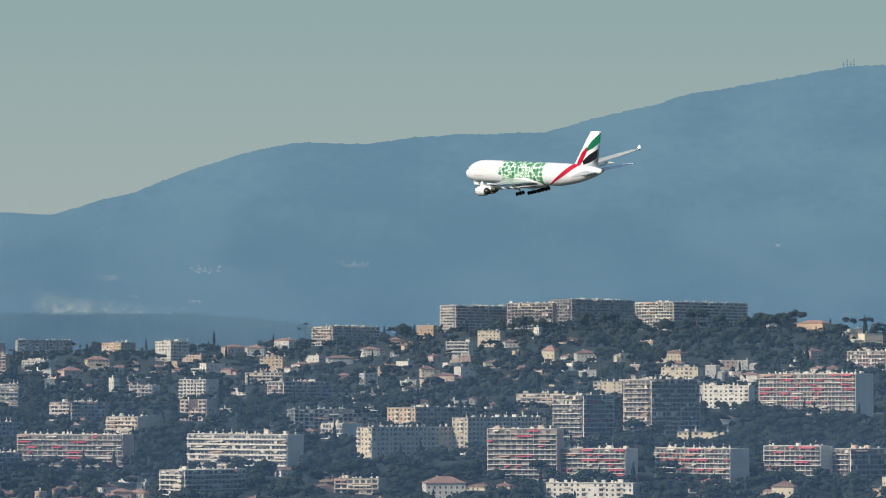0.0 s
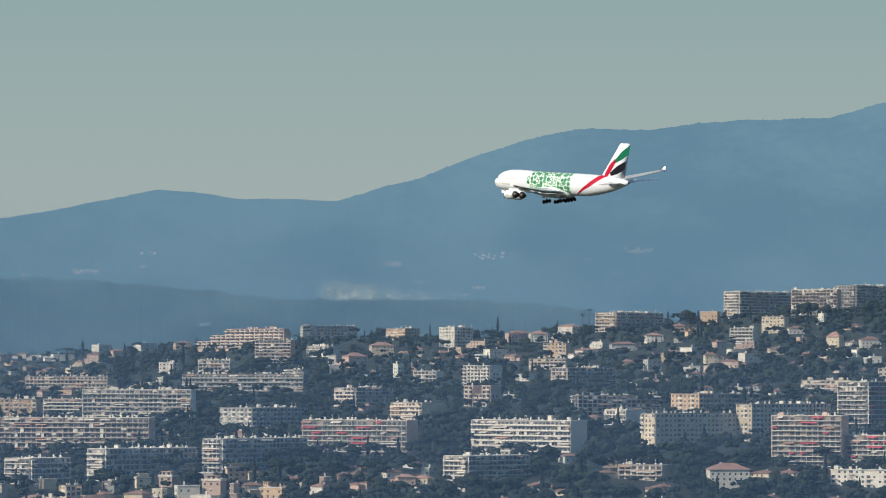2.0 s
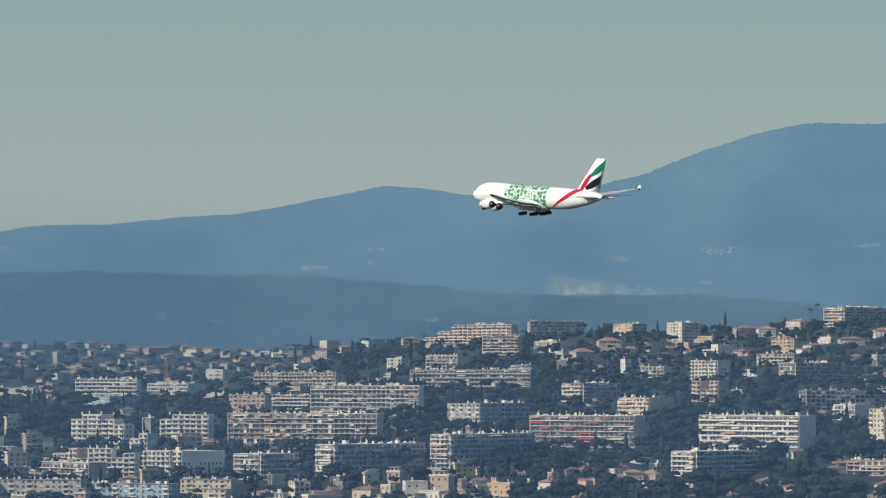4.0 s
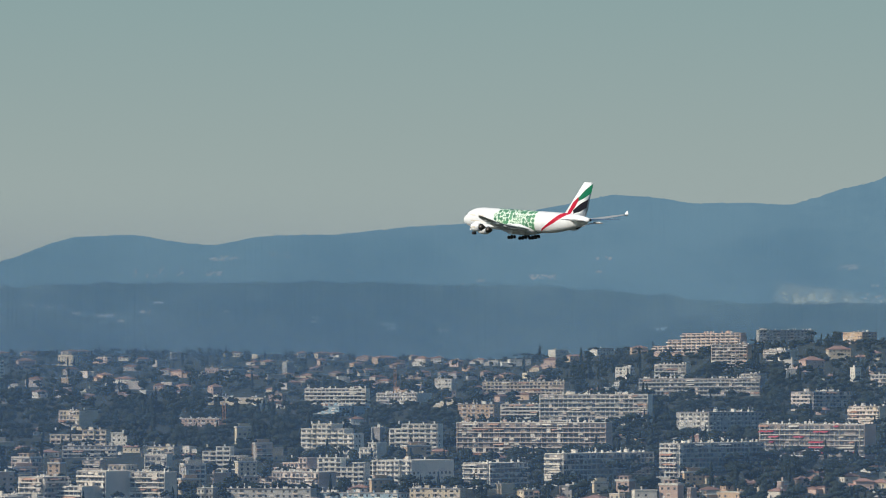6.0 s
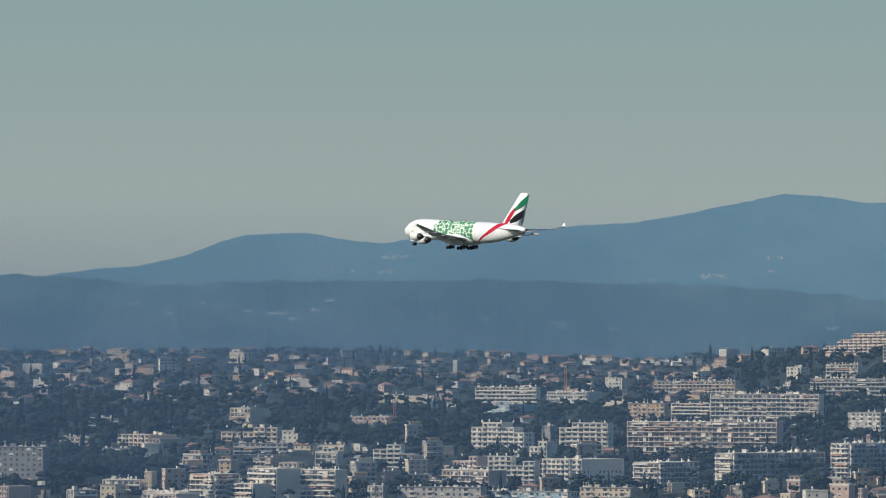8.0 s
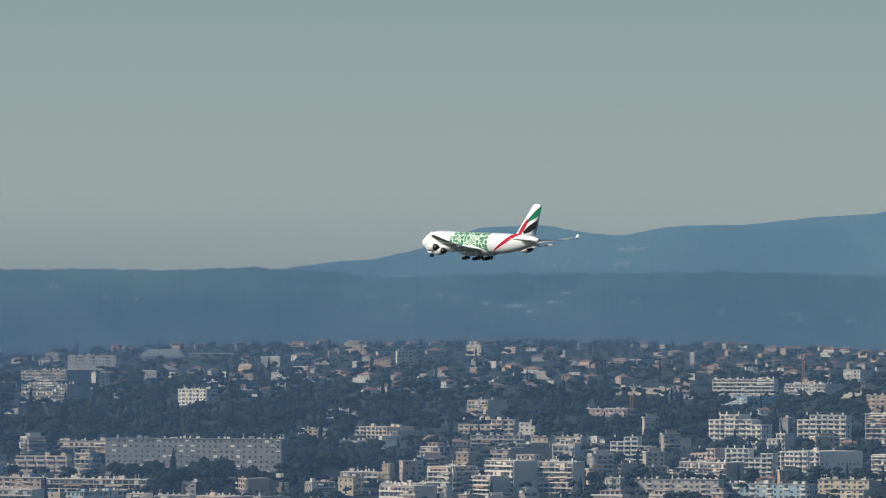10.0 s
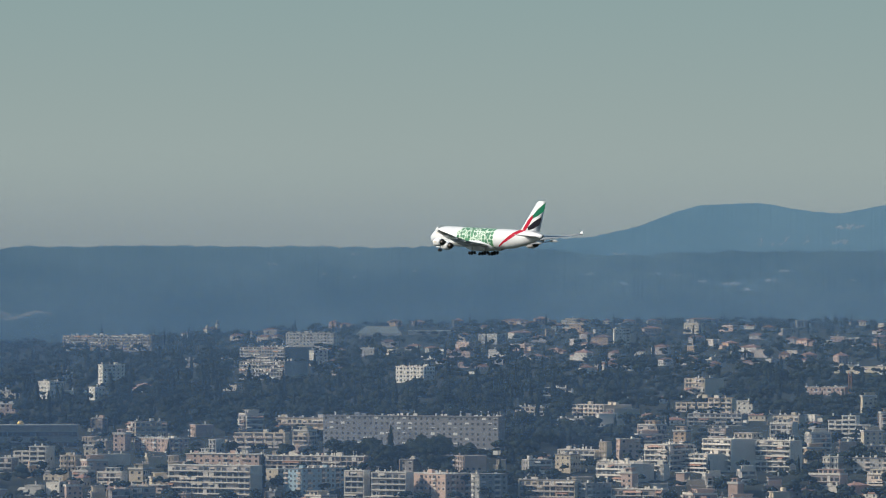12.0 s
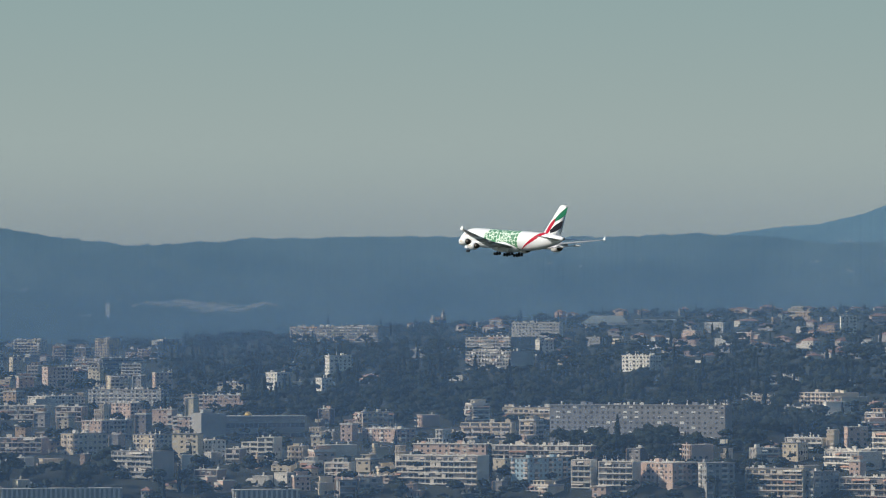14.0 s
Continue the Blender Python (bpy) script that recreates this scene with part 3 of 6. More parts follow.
block(-7.094, -6.863, -5.673, -0.780, -1.239, "Aw")
block(-6.886, -6.441, -5.673, -0.358, -0.665, "Bg")
block(-9.765, -9.436, -8.899, -1.046, -1.391, "Aw")
block(-11.922, -11.097, -11.044, -0.025, -0.279, "Aw")
block(-11.846, -11.464, -11.044, -0.263, -0.393, "Bb")
block(-10.944, -10.393, -10.202, -0.087, -0.241, "Aw")
block(-10.163, -9.933, -9.895, 0.104, -0.049, "Bw")
block(-9.849, -9.358, -9.320, -0.241, -0.471, "Bo")
block(-9.512, -8.399, -8.360, 0.065, -0.127, "Ac")
block(-9.259, -8.744, -8.721, -0.242, -0.433, "Aw")
block(-11.999, -11.274, -11.121, -0.509, -0.969, "Kw")
block(-10.792, -10.125, -10.087, -0.509, -0.893, "Kw")
block(-11.197, -10.968, -10.815, -0.762, -1.045, "Kw")
block(-13.332, -12.761, -12.693, -0.814, -1.121, "Kw")
block(-12.533, -11.732, -11.503, -1.160, -1.390, "Ap")
block(-11.770, -11.121, -11.044, -0.969, -1.352, "Kw")
block(-12.381, -11.809, -11.541, -0.968, -1.175, "Kp")
block(-11.044, -10.509, -9.896, -1.007, -1.352, "Kw")
block(-12.990, -11.847, -11.794, -1.390, -1.658, "Bg")
block(-11.809, -10.662, -10.509, -1.452, -1.658, "Bb")
block(-10.509, -9.819, -9.743, -1.391, -1.582, "Bc")
block(-7.208, -6.018, -5.902, 0.724, 0.470, "Tp")
block(-6.402, -5.918, -5.864, 0.562, 0.217, "Ao")
# grey style chosen here to imitate a block lying in shade
block(-7.400, -5.749, -5.703, 0.102, -0.128, "Al")
block(-7.707, -7.515, -7.439, 0.256, 0.103, "Bw")
block(-7.170, -6.747, -6.709, 0.294, 0.102, "Aw")
block(-15.241, -14.972, -14.726, -0.313, -0.558, "Ac")
block(-16.814, -16.239, -15.855, -0.682, -0.851, "Kc")
block(-15.394, -14.626, -14.580, -0.581, -0.773, "Kc")
block(-14.549, -14.334, -14.303, -0.619, -0.811, "Bw")
block(-15.202, -14.472, -14.441, -0.796, -0.964, "Ag")
block(-14.127, -13.704, -13.673, -0.811, -0.964, "Ac")
block(-16.430, -15.816, -15.777, -1.448, -1.632, "Bw")
block(-15.778, -15.470, -15.125, -1.218, -1.578, "Aw")
block(-14.994, -14.610, -14.241, -1.141, -1.577, "Aw")
block(-14.303, -13.819, -13.665, -1.156, -1.577, "Aw")
block(-15.355, -14.933, -14.625, -1.348, -1.600, "Aw")
block(-13.628, -13.090, -13.060, -0.427, -0.557, "Bp")
block(-16.224, -16.208, -15.994, 0.354, 0.131, "Bw")
block(-17.159, -16.776, -16.745, -0.452, -0.560, "Aw")
block(-17.543, -17.159, -17.129, -0.713, -0.836, "Ac")
block(-16.967, -16.584, -16.546, -0.866, -0.989, "Ag")
block(-16.929, -16.468, -16.445, -1.295, -1.433, "Aw")
block(-20.673, -20.027, -20.004, 0.282, 0.129, "Bw")
block(-20.193, -17.778, -17.687, -0.848, -1.400, "Bln")
block(-22.252, -21.139, -20.985, -1.529, -1.989, "Aw")
block(-23.208, -23.147, -22.847, -0.159, -0.451, "Bw")
block(-24.014, -23.861, -23.669, -0.387, -0.618, "Bw")
block(-21.287, -20.673, -20.328, 0.088, -0.127, "Ag")
block(-21.288, -20.674, -20.367, -0.104, -0.357, "Ag")
block(-20.351, -20.289, -20.097, 0.049, -0.182, "Bw")
block(-20.673, -20.020, -19.997, 0.278, 0.063, "Bw")
block(-19.177, -18.794, -18.641, -0.170, -0.385, "Bw")
block(-23.706, -22.478, -22.324, 0.239, 0.031, "Ag")
block(-22.712, -22.251, -21.982, -1.159, -1.350, "Bp")
block(-21.598, -20.676, -20.622, -1.071, -1.278, "Tc")
block(-20.791, -20.023, -19.977, -0.873, -1.026, "Ac")
block(-22.021, -21.022, -20.976, -1.369, -1.560, "Bp")
block(-21.099, -19.602, -19.564, -1.395, -1.587, "Ap")
block(-26.424, -25.431, -25.317, -0.614, -0.844, "Bg")
block(-25.125, -24.321, -24.291, -0.693, -0.862, "Bp")
block(-25.546, -25.507, -25.278, -0.383, -0.629, "Bp")
block(-27.224, -26.996, -26.462, -0.702, -0.855, "Bw")
block(-27.033, -26.957, -26.614, -0.303, -0.625, "Bp")
block(-26.614, -26.232, -25.683, -0.189, -0.397, "Ag")
block(-25.965, -25.698, -25.652, -0.268, -0.444, "Aw")
block(-27.605, -26.996, -26.920, -0.824, -1.008, "Aw")
block(-26.844, -26.501, -26.463, -0.841, -1.040, "Ap")
block(-27.606, -27.036, -26.998, -1.261, -1.514, "Ap")
block(-26.784, -26.617, -26.159, -1.209, -1.515, "Bc")
block(-26.084, -25.533, -25.258, -1.457, -1.878, "Ag")
block(-25.815, -25.510, -25.280, -1.227, -1.472, "Bc")
block(-25.280, -24.936, -24.905, -1.213, -1.573, "Bc")
block(-24.936, -24.745, -24.553, -1.306, -1.551, "Bw")
block(-24.362, -23.902, -23.787, -1.269, -1.599, "Kw")
block(-24.553, -24.362, -24.323, -1.422, -1.628, "Aw")
block(-26.502, -26.235, -25.815, -1.033, -1.286, "Bp")
block(-25.547, -25.279, -25.249, -0.882, -1.089, "Bp")
block(-25.279, -24.973, -24.927, -0.983, -1.167, "Bp")
block(-20.678, -20.447, -19.856, -1.562, -1.975, "Bb")
block(-19.488, -19.028, -18.974, -1.611, -2.010, "Aw")
block(-19.856, -19.603, -19.565, -1.587, -1.962, "Aw")
block(-19.028, -18.492, -18.109, -1.628, -2.026, "Bp")
block(-18.148, -18.033, -17.650, -1.629, -2.150, "Bg")
block(-17.498, -16.734, -16.688, -1.709, -2.153, "Ac")
block(-16.810, -16.582, -16.239, -1.748, -2.154, "Bg")
block(-16.239, -15.554, -15.516, -1.827, -2.157, "Ap")
block(-16.428, -15.971, -15.667, -1.481, -1.727, "Aw")
block(-23.402, -23.095, -23.049, -1.195, -1.310, "Bc")
block(-23.212, -22.329, -22.275, -1.794, -1.894, "Bp")
block(-27.606, -27.264, -27.150, -1.529, -1.652, "Aw")
block(-24.975, -24.669, -24.554, -1.704, -1.857, "Ap")
block(-23.940, -23.672, -23.634, -1.615, -1.737, "Bc")
block(-16.961, -16.580, -16.519, -1.288, -1.419, "Aw")
block(-24.666, -24.321, -24.275, -0.524, -0.616, "Bc")
block(-13.235, -12.484, -12.431, -0.143, -0.266, "Bc")
block(-27.145, -26.765, -26.750, -1.120, -1.257, "Ko")


# ---- villas ----
VILLA_WALLS = [WALLS[k] for k in "wwwccppog"]


def villa(az, el, wide, tall, roof, tone=""):
    """A detached house: rendered walls, a hipped tile roof or a flat roof with parapet, chimney and windows."""
    rng = random.Random(int(abs(az) * 1000) + int(abs(el) * 5000))
    el = min(el, soft(CREST, az) - 0.02)
    d = distance(az, el)
    w, h = max(5.0, d * radians(wide)), max(3.2, d * radians(tall))
    dep = min(max(7.0, w * 0.7), 14)
    RECTS.append((az - wide / 2, az + wide / 2, el, el + tall, d))
    thing = new("villa")
    turn = radians(rng.choice((-35, -25, -15, 10, 25, 35)))
    thing.matrix_world = Matrix.Translation(place(az, el)) @ Matrix.Rotation(-radians(az) + turn, 4, "Z")
    w *= 0.88
    wall = WALLS[tone] if tone else rng.choice(VILLA_WALLS)
    eave = h * (0.72 if roof == "t" else 1.0)
    word = {"white_render": "white", "cream_render": "cream", "pink_beige_render": "pink-beige", "ochre_render": "ochre", "grey_concrete": "grey"}[wall.name]
    tagged(thing, f"{word} rendered villa with " + ("a hipped terracotta tile roof" if roof == "t" else "a flat roof and parapet"), "house", "villas among the trees")
    part("wall", Solid().box(-w / 2, w / 2, -dep / 2, dep / 2, -6, eave), wall, thing)
    if roof == "t":
        o, r = 0.6, max(0.3, (w - dep) / 2)
        part("roof", Solid().add([(-w / 2 - o, -dep / 2 - o, eave - 0.1), (w / 2 + o, -dep / 2 - o, eave - 0.1), (w / 2 + o, dep / 2 + o, eave - 0.1), (-w / 2 - o, dep / 2 + o, eave - 0.1), (-w / 2 - o, -dep / 2 - o, eave + 0.15), (w / 2 + o, -dep / 2 - o, eave + 0.15), (w / 2 + o, dep / 2 + o, eave + 0.15), (-w / 2 - o, dep / 2 + o, eave + 0.15), (-r, 0, max(h, eave + 1.8)), (r, 0, max(h, eave + 1.8))],
             [(3, 2, 1, 0), (0, 1, 5, 4), (1, 2, 6, 5), (2, 3, 7, 6), (3, 0, 4, 7), (4, 5, 9, 8), (5, 6, 9), (6, 7, 8, 9), (7, 4, 8)]), TILE, thing)
    else:
        part("roof", Solid().box(-w / 2 - 0.25, w / 2 + 0.25, -dep / 2 - 0.25, dep / 2 + 0.25, eave, eave + 0.35), SLAB, thing)
    if rng.random() < 0.6:
        side, low = rng.choice((-1, 1)), eave * (0.45 + 0.2 * rng.random())
        a, b = sorted((side * w / 2, side * (w / 2 + w * (0.3 + 0.3 * rng.random()))))
        part("wing", Solid().box(a, b, -dep * 0.35, dep * 0.35, -6, low), wall, thing)
        part("wing_roof", Solid().add([(a - 0.3, -dep * 0.35 - 0.4, low), (b + 0.3, -dep * 0.35 - 0.4, low), (b + 0.3, dep * 0.35, low), (a - 0.3, dep * 0.35, low), (a - 0.3, -dep * 0.35 - 0.4, low + 0.2), (b + 0.3, -dep * 0.35 - 0.4, low + 0.2), (b + 0.3, dep * 0.35, low + 1.3), (a - 0.3, dep * 0.35, low + 1.3)], [(3, 2, 1, 0), (4, 5, 6, 7), (0, 1, 5, 4), (1, 2, 6, 5), (2, 3, 7, 6), (3, 0, 4, 7)]), TILE if roof == "t" else SLAB, thing)
    x = w * (rng.random() - 0.5) * 0.5
    part("chimney", Solid().box(x - 0.4, x + 0.4, 1, 1.7, eave, max(h, eave + 1.8) + 0.5), wall, thing)
    rows, cols = max(1, int(eave / 2.9)), max(2, int(w / 3.2))
    panes = Solid()
    for r in range(min(rows, 3)):
        z = 0.9 + r * 2.9
        for c in range(min(cols, 7)):
            if rng.random() < 0.8:
                x = -w / 2 + w * (c + 0.5) / cols
                panes.box(x - 0.5, x + 0.5, -dep / 2 - 0.04, -dep / 2 + 0.02, z, z + 1.3)
        for side in (1, -1):
            for c in (-0.22, 0.22):
                panes.box(min(side * w / 2 - 0.02, side * w / 2 + 0.04), max(side * w / 2 - 0.02, side * w / 2 + 0.04), c * dep - 0.5, c * dep + 0.5, z, z + 1.3)
    tagged(part("window_row", panes, GLASS, thing), kind="stuff")
    if rng.random() < 0.5 and w > 7:
        x0 = -w / 2 if rng.random() < 0.5 else w * 0.1
        part("terrace", Solid().box(x0, x0 + w * 0.4, -dep / 2 - 2.5, -dep / 2, -5, 0.1).box(x0, x0 + w * 0.4, -dep / 2 - 2.5, -dep / 2 - 2.35, 0.1, 0.95), wall, thing)


def free(az, el, r, up):
    return not any(a0 - r < az < a1 + r and e0 - up < el < e1 for a0, a1, e0, e1, _ in RECTS)


villa(-4.69, 0.36, 0.346, 0.184, "t")
villa(-5.05, 0.20, 0.323, 0.200, "t")
villa(-4.21, 0.36, 0.230, 0.115, "t")
villa(-5.35, 0.23, 0.123, 0.123, "f")
villa(-2.83, 0.55, 0.346, 0.154, "t")
villa(-2.56, 0.55, 0.269, 0.146, "t")
villa(-2.14, 0.66, 0.277, 0.131, "t")
villa(-3.33, 0.47, 0.277, 0.084, "f")
villa(-1.41, 0.43, 0.384, 0.123, "t")
villa(-0.99, 0.55, 0.269, 0.123, "t")
villa(-0.65, 0.69, 0.169, 0.108, "t")
villa(-0.22, 0.79, 0.269, 0.169, "f")
villa(-1.01, 0.15, 0.230, 0.154, "f")
villa(-1.34, 0.21, 0.200, 0.100, "t")
villa(-0.72, 0.30, 0.307, 0.138, "t")
villa(-0.44, 0.13, 0.154, 0.092, "f")
villa(-0.22, 0.26, 0.200, 0.154, "t")
villa(0.05, 0.20, 0.307, 0.115, "t")
villa(0.12, 0.38, 0.230, 0.069, "f")
villa(0.28, 0.24, 0.230, 0.154, "f")
villa(0.66, 0.38, 0.230, 0.108, "t")
villa(0.93, 0.66, 0.246, 0.108, "t")
villa(1.46, 0.43, 0.215, 0.261, "t")
villa(1.08, 0.32, 0.230, 0.092, "t")
villa(1.93, 0.46, 0.307, 0.169, "t")
villa(2.00, 0.27, 0.169, 0.084, "f")
villa(2.43, 0.46, 0.154, 0.123, "f")
villa(2.62, 0.36, 0.154, 0.069, "f")
villa(3.19, 0.36, 0.246, 0.115, "t")
villa(3.88, 0.38, 0.277, 0.100, "f")
villa(4.09, 0.36, 0.184, 0.123, "f")
villa(4.76, 0.32, 0.084, 0.092, "f")
villa(5.03, 0.51, 0.246, 0.131, "t")
villa(5.03, 0.86, 0.476, 0.169, "t")
villa(4.46, 1.07, 0.169, 0.092, "t")
villa(0.01, -1.41, 0.615, 0.323, "t")
villa(4.63, -1.41, 0.346, 0.261, "t")
villa(-5.85, -1.40, 0.323, 0.108, "t")
villa(-5.45, -1.40, 0.123, 0.108, "f")
villa(-4.55, -1.31, 0.269, 0.123, "t")
villa(-4.36, -1.40, 0.277, 0.154, "t")
villa(-4.06, -1.27, 0.138, 0.100, "f")
villa(-4.82, -1.43, 0.399, 0.092, "t")
villa(0.51, -1.29, 0.346, 0.092, "t")
villa(5.79, 0.64, 0.307, 0.200, "f")
villa(5.60, 0.78, 0.230, 0.123, "f")
villa(-8.44, -1.62, 0.200, 0.131, "t")
villa(-9.36, -1.67, 0.323, 0.138, "t")
villa(-7.98, -1.64, 0.346, 0.169, "t")
villa(-7.69, -1.61, 0.169, 0.154, "f")
villa(-7.32, -1.58, 0.346, 0.169, "f")
villa(-6.44, -1.48, 0.307, 0.108, "t")
villa(-6.13, -1.59, 0.384, 0.154, "f")
villa(-5.93, -1.41, 0.230, 0.131, "t")
villa(-5.52, -1.53, 0.230, 0.154, "t")
villa(-7.06, -1.65, 0.384, 0.108, "f")
villa(-9.97, -0.28, 0.230, 0.077, "f")
villa(-10.32, 0.28, 0.200, 0.138, "t")
villa(-6.98, 0.46, 0.154, 0.077, "f")
villa(-10.12, 0.31, 0.184, 0.108, "t")
villa(-8.67, 0.07, 0.154, 0.092, "t")
villa(-13.26, -1.47, 0.200, 0.092, "t")
villa(-11.50, 0.45, 0.200, 0.092, "t")
villa(-11.96, 0.41, 0.154, 0.092, "t")
villa(-12.15, 0.18, 0.138, 0.154, "f")
villa(-16.35, 0.15, 0.307, 0.123, "t")
villa(-16.01, 0.48, 0.169, 0.061, "t")
villa(-15.70, 0.49, 0.154, 0.061, "t")
villa(-15.59, 0.48, 0.077, 0.077, "t")
villa(-15.70, 0.26, 0.261, 0.138, "t")
villa(-15.13, 0.30, 0.246, 0.138, "f")
villa(-15.01, 0.48, 0.461, 0.077, "t")
villa(-14.63, 0.33, 0.184, 0.077, "f")
villa(-14.37, 0.36, 0.154, 0.061, "t")
villa(-14.63, 0.09, 0.200, 0.108, "t")
villa(-15.16, -0.01, 0.108, 0.138, "f")
villa(-14.36, 0.01, 0.307, 0.138, "t")
villa(-15.86, -0.01, 0.154, 0.092, "t")
villa(-15.51, -0.14, 0.184, 0.108, "t")
villa(-16.24, -0.16, 0.277, 0.108, "t")
villa(-16.62, -0.08, 0.230, 0.154, "t")
villa(-16.70, 0.30, 0.230, 0.123, "f")
villa(-16.78, 0.44, 0.184, 0.077, "f")
villa(-17.20, 0.44, 0.215, 0.108, "t")
villa(-17.08, 0.24, 0.138, 0.108, "f")
villa(-17.54, 0.41, 0.307, 0.077, "t")
villa(-17.47, 0.22, 0.346, 0.108, "t")
villa(-17.47, 0.05, 0.277, 0.092, "f")
villa(-13.67, 0.38, 0.169, 0.092, "f")
villa(-13.17, 0.19, 0.215, 0.069, "f")
villa(-12.59, 0.19, 0.230, 0.092, "t")
villa(-12.17, 0.23, 0.123, 0.108, "f")
villa(-14.86, -0.10, 0.184, 0.077, "f")
villa(-14.01, -0.14, 0.277, 0.092, "f")
villa(-13.01, -0.20, 0.215, 0.077, "f")
villa(-12.63, -0.23, 0.184, 0.069, "f")
villa(-15.55, -0.65, 0.169, 0.092, "t")
villa(-16.12, -0.64, 0.077, 0.092, "f")
villa(-17.15, -1.46, 0.154, 0.115, "t")
villa(-16.96, 0.32, 0.169, 0.108, "t")
villa(-18.68, 0.02, 0.184, 0.092, "t")
villa(-18.49, -0.03, 0.154, 0.092, "f")
villa(-18.22, 0.06, 0.230, 0.108, "f")
villa(-17.42, 0.06, 0.230, 0.092, "t")
villa(-16.58, -0.25, 0.230, 0.108, "t")
villa(-17.57, 0.44, 0.307, 0.077, "t")
villa(-16.65, 0.45, 0.230, 0.077, "t")
villa(-18.33, 0.37, 0.154, 0.123, "t")
villa(-22.59, -0.53, 0.261, 0.123, "t")
villa(-18.91, 0.06, 0.184, 0.077, "t")
villa(-22.02, 0.26, 0.123, 0.077, "t")
villa(-21.06, 0.22, 0.184, 0.077, "f")
villa(-19.18, -0.00, 0.230, 0.061, "f")
villa(-17.72, -0.90, 0.307, 0.061, "t")

villa(1.29, 0.78, 0.092, 0.153, "f", "w")
villa(3.15, 0.46, 0.307, 0.169, "t", "c")
villa(3.66, 0.20, 0.184, 0.215, "f", "g")
villa(3.82, 0.21, 0.184, 0.153, "f", "g")
villa(3.96, 0.20, 0.153, 0.130, "f", "w")
villa(4.17, 0.19, 0.276, 0.138, "t")
villa(4.78, 0.41, 0.084, 0.084, "f", "w")
villa(1.74, 0.72, 0.184, 0.069, "t", "o")
villa(2.81, 0.69, 0.230, 0.061, "f", "o")
villa(-5.18, -1.36, 0.184, 0.138, "t", "p")
villa(-4.13, -1.38, 0.276, 0.107, "t", "c")
villa(-5.33, 0.09, 0.153, 0.138, "f", "w")
villa(-4.46, 0.06, 0.107, 0.184, "f", "w")
villa(-3.13, 0.29, 0.322, 0.153, "f", "w")
villa(-2.91, 0.29, 0.199, 0.092, "t", "p")
villa(-1.90, 0.33, 0.291, 0.138, "t", "w")
villa(-0.41, 0.65, 0.215, 0.092, "t", "o")
villa(-0.51, 0.38, 0.230, 0.092, "f", "w")
villa(-1.72, 0.47, 0.199, 0.077, "f", "w")
villa(-3.86, 0.32, 0.199, 0.107, "t", "o")
villa(-2.72, 0.01, 0.230, 0.092, "f", "w")
villa(-0.91, 0.01, 0.230, 0.092, "f", "p")
villa(-12.44, 0.37, 0.414, 0.069, "f", "c")
villa(-11.68, 0.39, 0.245, 0.092, "t", "c")
villa(-11.11, 0.35, 0.199, 0.077, "t", "p")
villa(-10.84, 0.31, 0.337, 0.115, "t", "o")
villa(-9.87, 0.27, 0.169, 0.107, "t", "p")
villa(-9.54, 0.31, 0.169, 0.077, "t", "w")
villa(-9.34, 0.28, 0.169, 0.069, "f", "w")
villa(-9.01, 0.28, 0.322, 0.084, "f", "w")
villa(-8.57, 0.25, 0.199, 0.153, "t", "p")
villa(-8.26, 0.35, 0.245, 0.084, "t", "o")
villa(-8.48, 0.48, 0.245, 0.092, "f", "w")
villa(-7.89, 0.43, 0.307, 0.084, "f", "w")
villa(-7.39, 0.45, 0.245, 0.100, "t", "o")
villa(-7.66, 0.00, 0.092, 0.054, "f", "w")
villa(-12.67, 0.10, 0.230, 0.069, "t", "o")
villa(-11.49, 0.14, 0.199, 0.069, "t", "o")
villa(-11.76, 0.21, 0.169, 0.069, "t", "p")
villa(-10.31, 0.14, 0.199, 0.077, "t", "p")
villa(-10.65, 0.25, 0.169, 0.077, "t", "p")
villa(-9.70, 0.21, 0.169, 0.061, "t", "o")
villa(-14.85, -0.17, 0.184, 0.084, "t", "p")
villa(-14.37, -0.14, 0.199, 0.084, "t", "p")
villa(-13.90, -0.06, 0.153, 0.115, "t", "p")
villa(-13.57, -0.08, 0.199, 0.130, "t", "p")
villa(-13.14, -0.11, 0.184, 0.153, "t", "p")
villa(-13.63, 0.14, 0.199, 0.100, "t", "p")
villa(-12.87, 0.44, 0.199, 0.069, "t", "c")
villa(-11.42, 0.36, 0.153, 0.069, "f", "w")
villa(-11.13, 0.00, 0.307, 0.100, "t", "p")
villa(-12.52, -0.30, 0.215, 0.084, "f", "w")
villa(-10.44, 0.39, 0.153, 0.069, "t", "c")
villa(-12.09, 0.00, 0.215, 0.084, "t", "p")
villa(-20.01, 0.32, 0.138, 0.138, "t", "p")
villa(-19.19, 0.41, 0.184, 0.092, "t", "o")
villa(-18.87, 0.41, 0.184, 0.069, "t", "p")
villa(-16.31, 0.47, 0.100, 0.069, "t", "c")
villa(-17.87, 0.13, 0.353, 0.146, "f", "g")
villa(-18.65, -0.07, 0.199, 0.100, "f", "w")
villa(-17.78, -0.02, 0.261, 0.084, "f", "w")
villa(-18.27, -0.03, 0.307, 0.123, "t", "p")
villa(-17.26, -0.07, 0.199, 0.069, "t", "w")
villa(-19.51, -0.04, 0.276, 0.123, "f", "g")
villa(-18.08, -0.30, 0.184, 0.061, "f", "w")
villa(-21.39, -0.51, 0.230, 0.084, "f", "w")
villa(-16.76, -0.17, 0.230, 0.077, "t", "p")
villa(-18.22, -0.17, 0.199, 0.069, "t", "p")
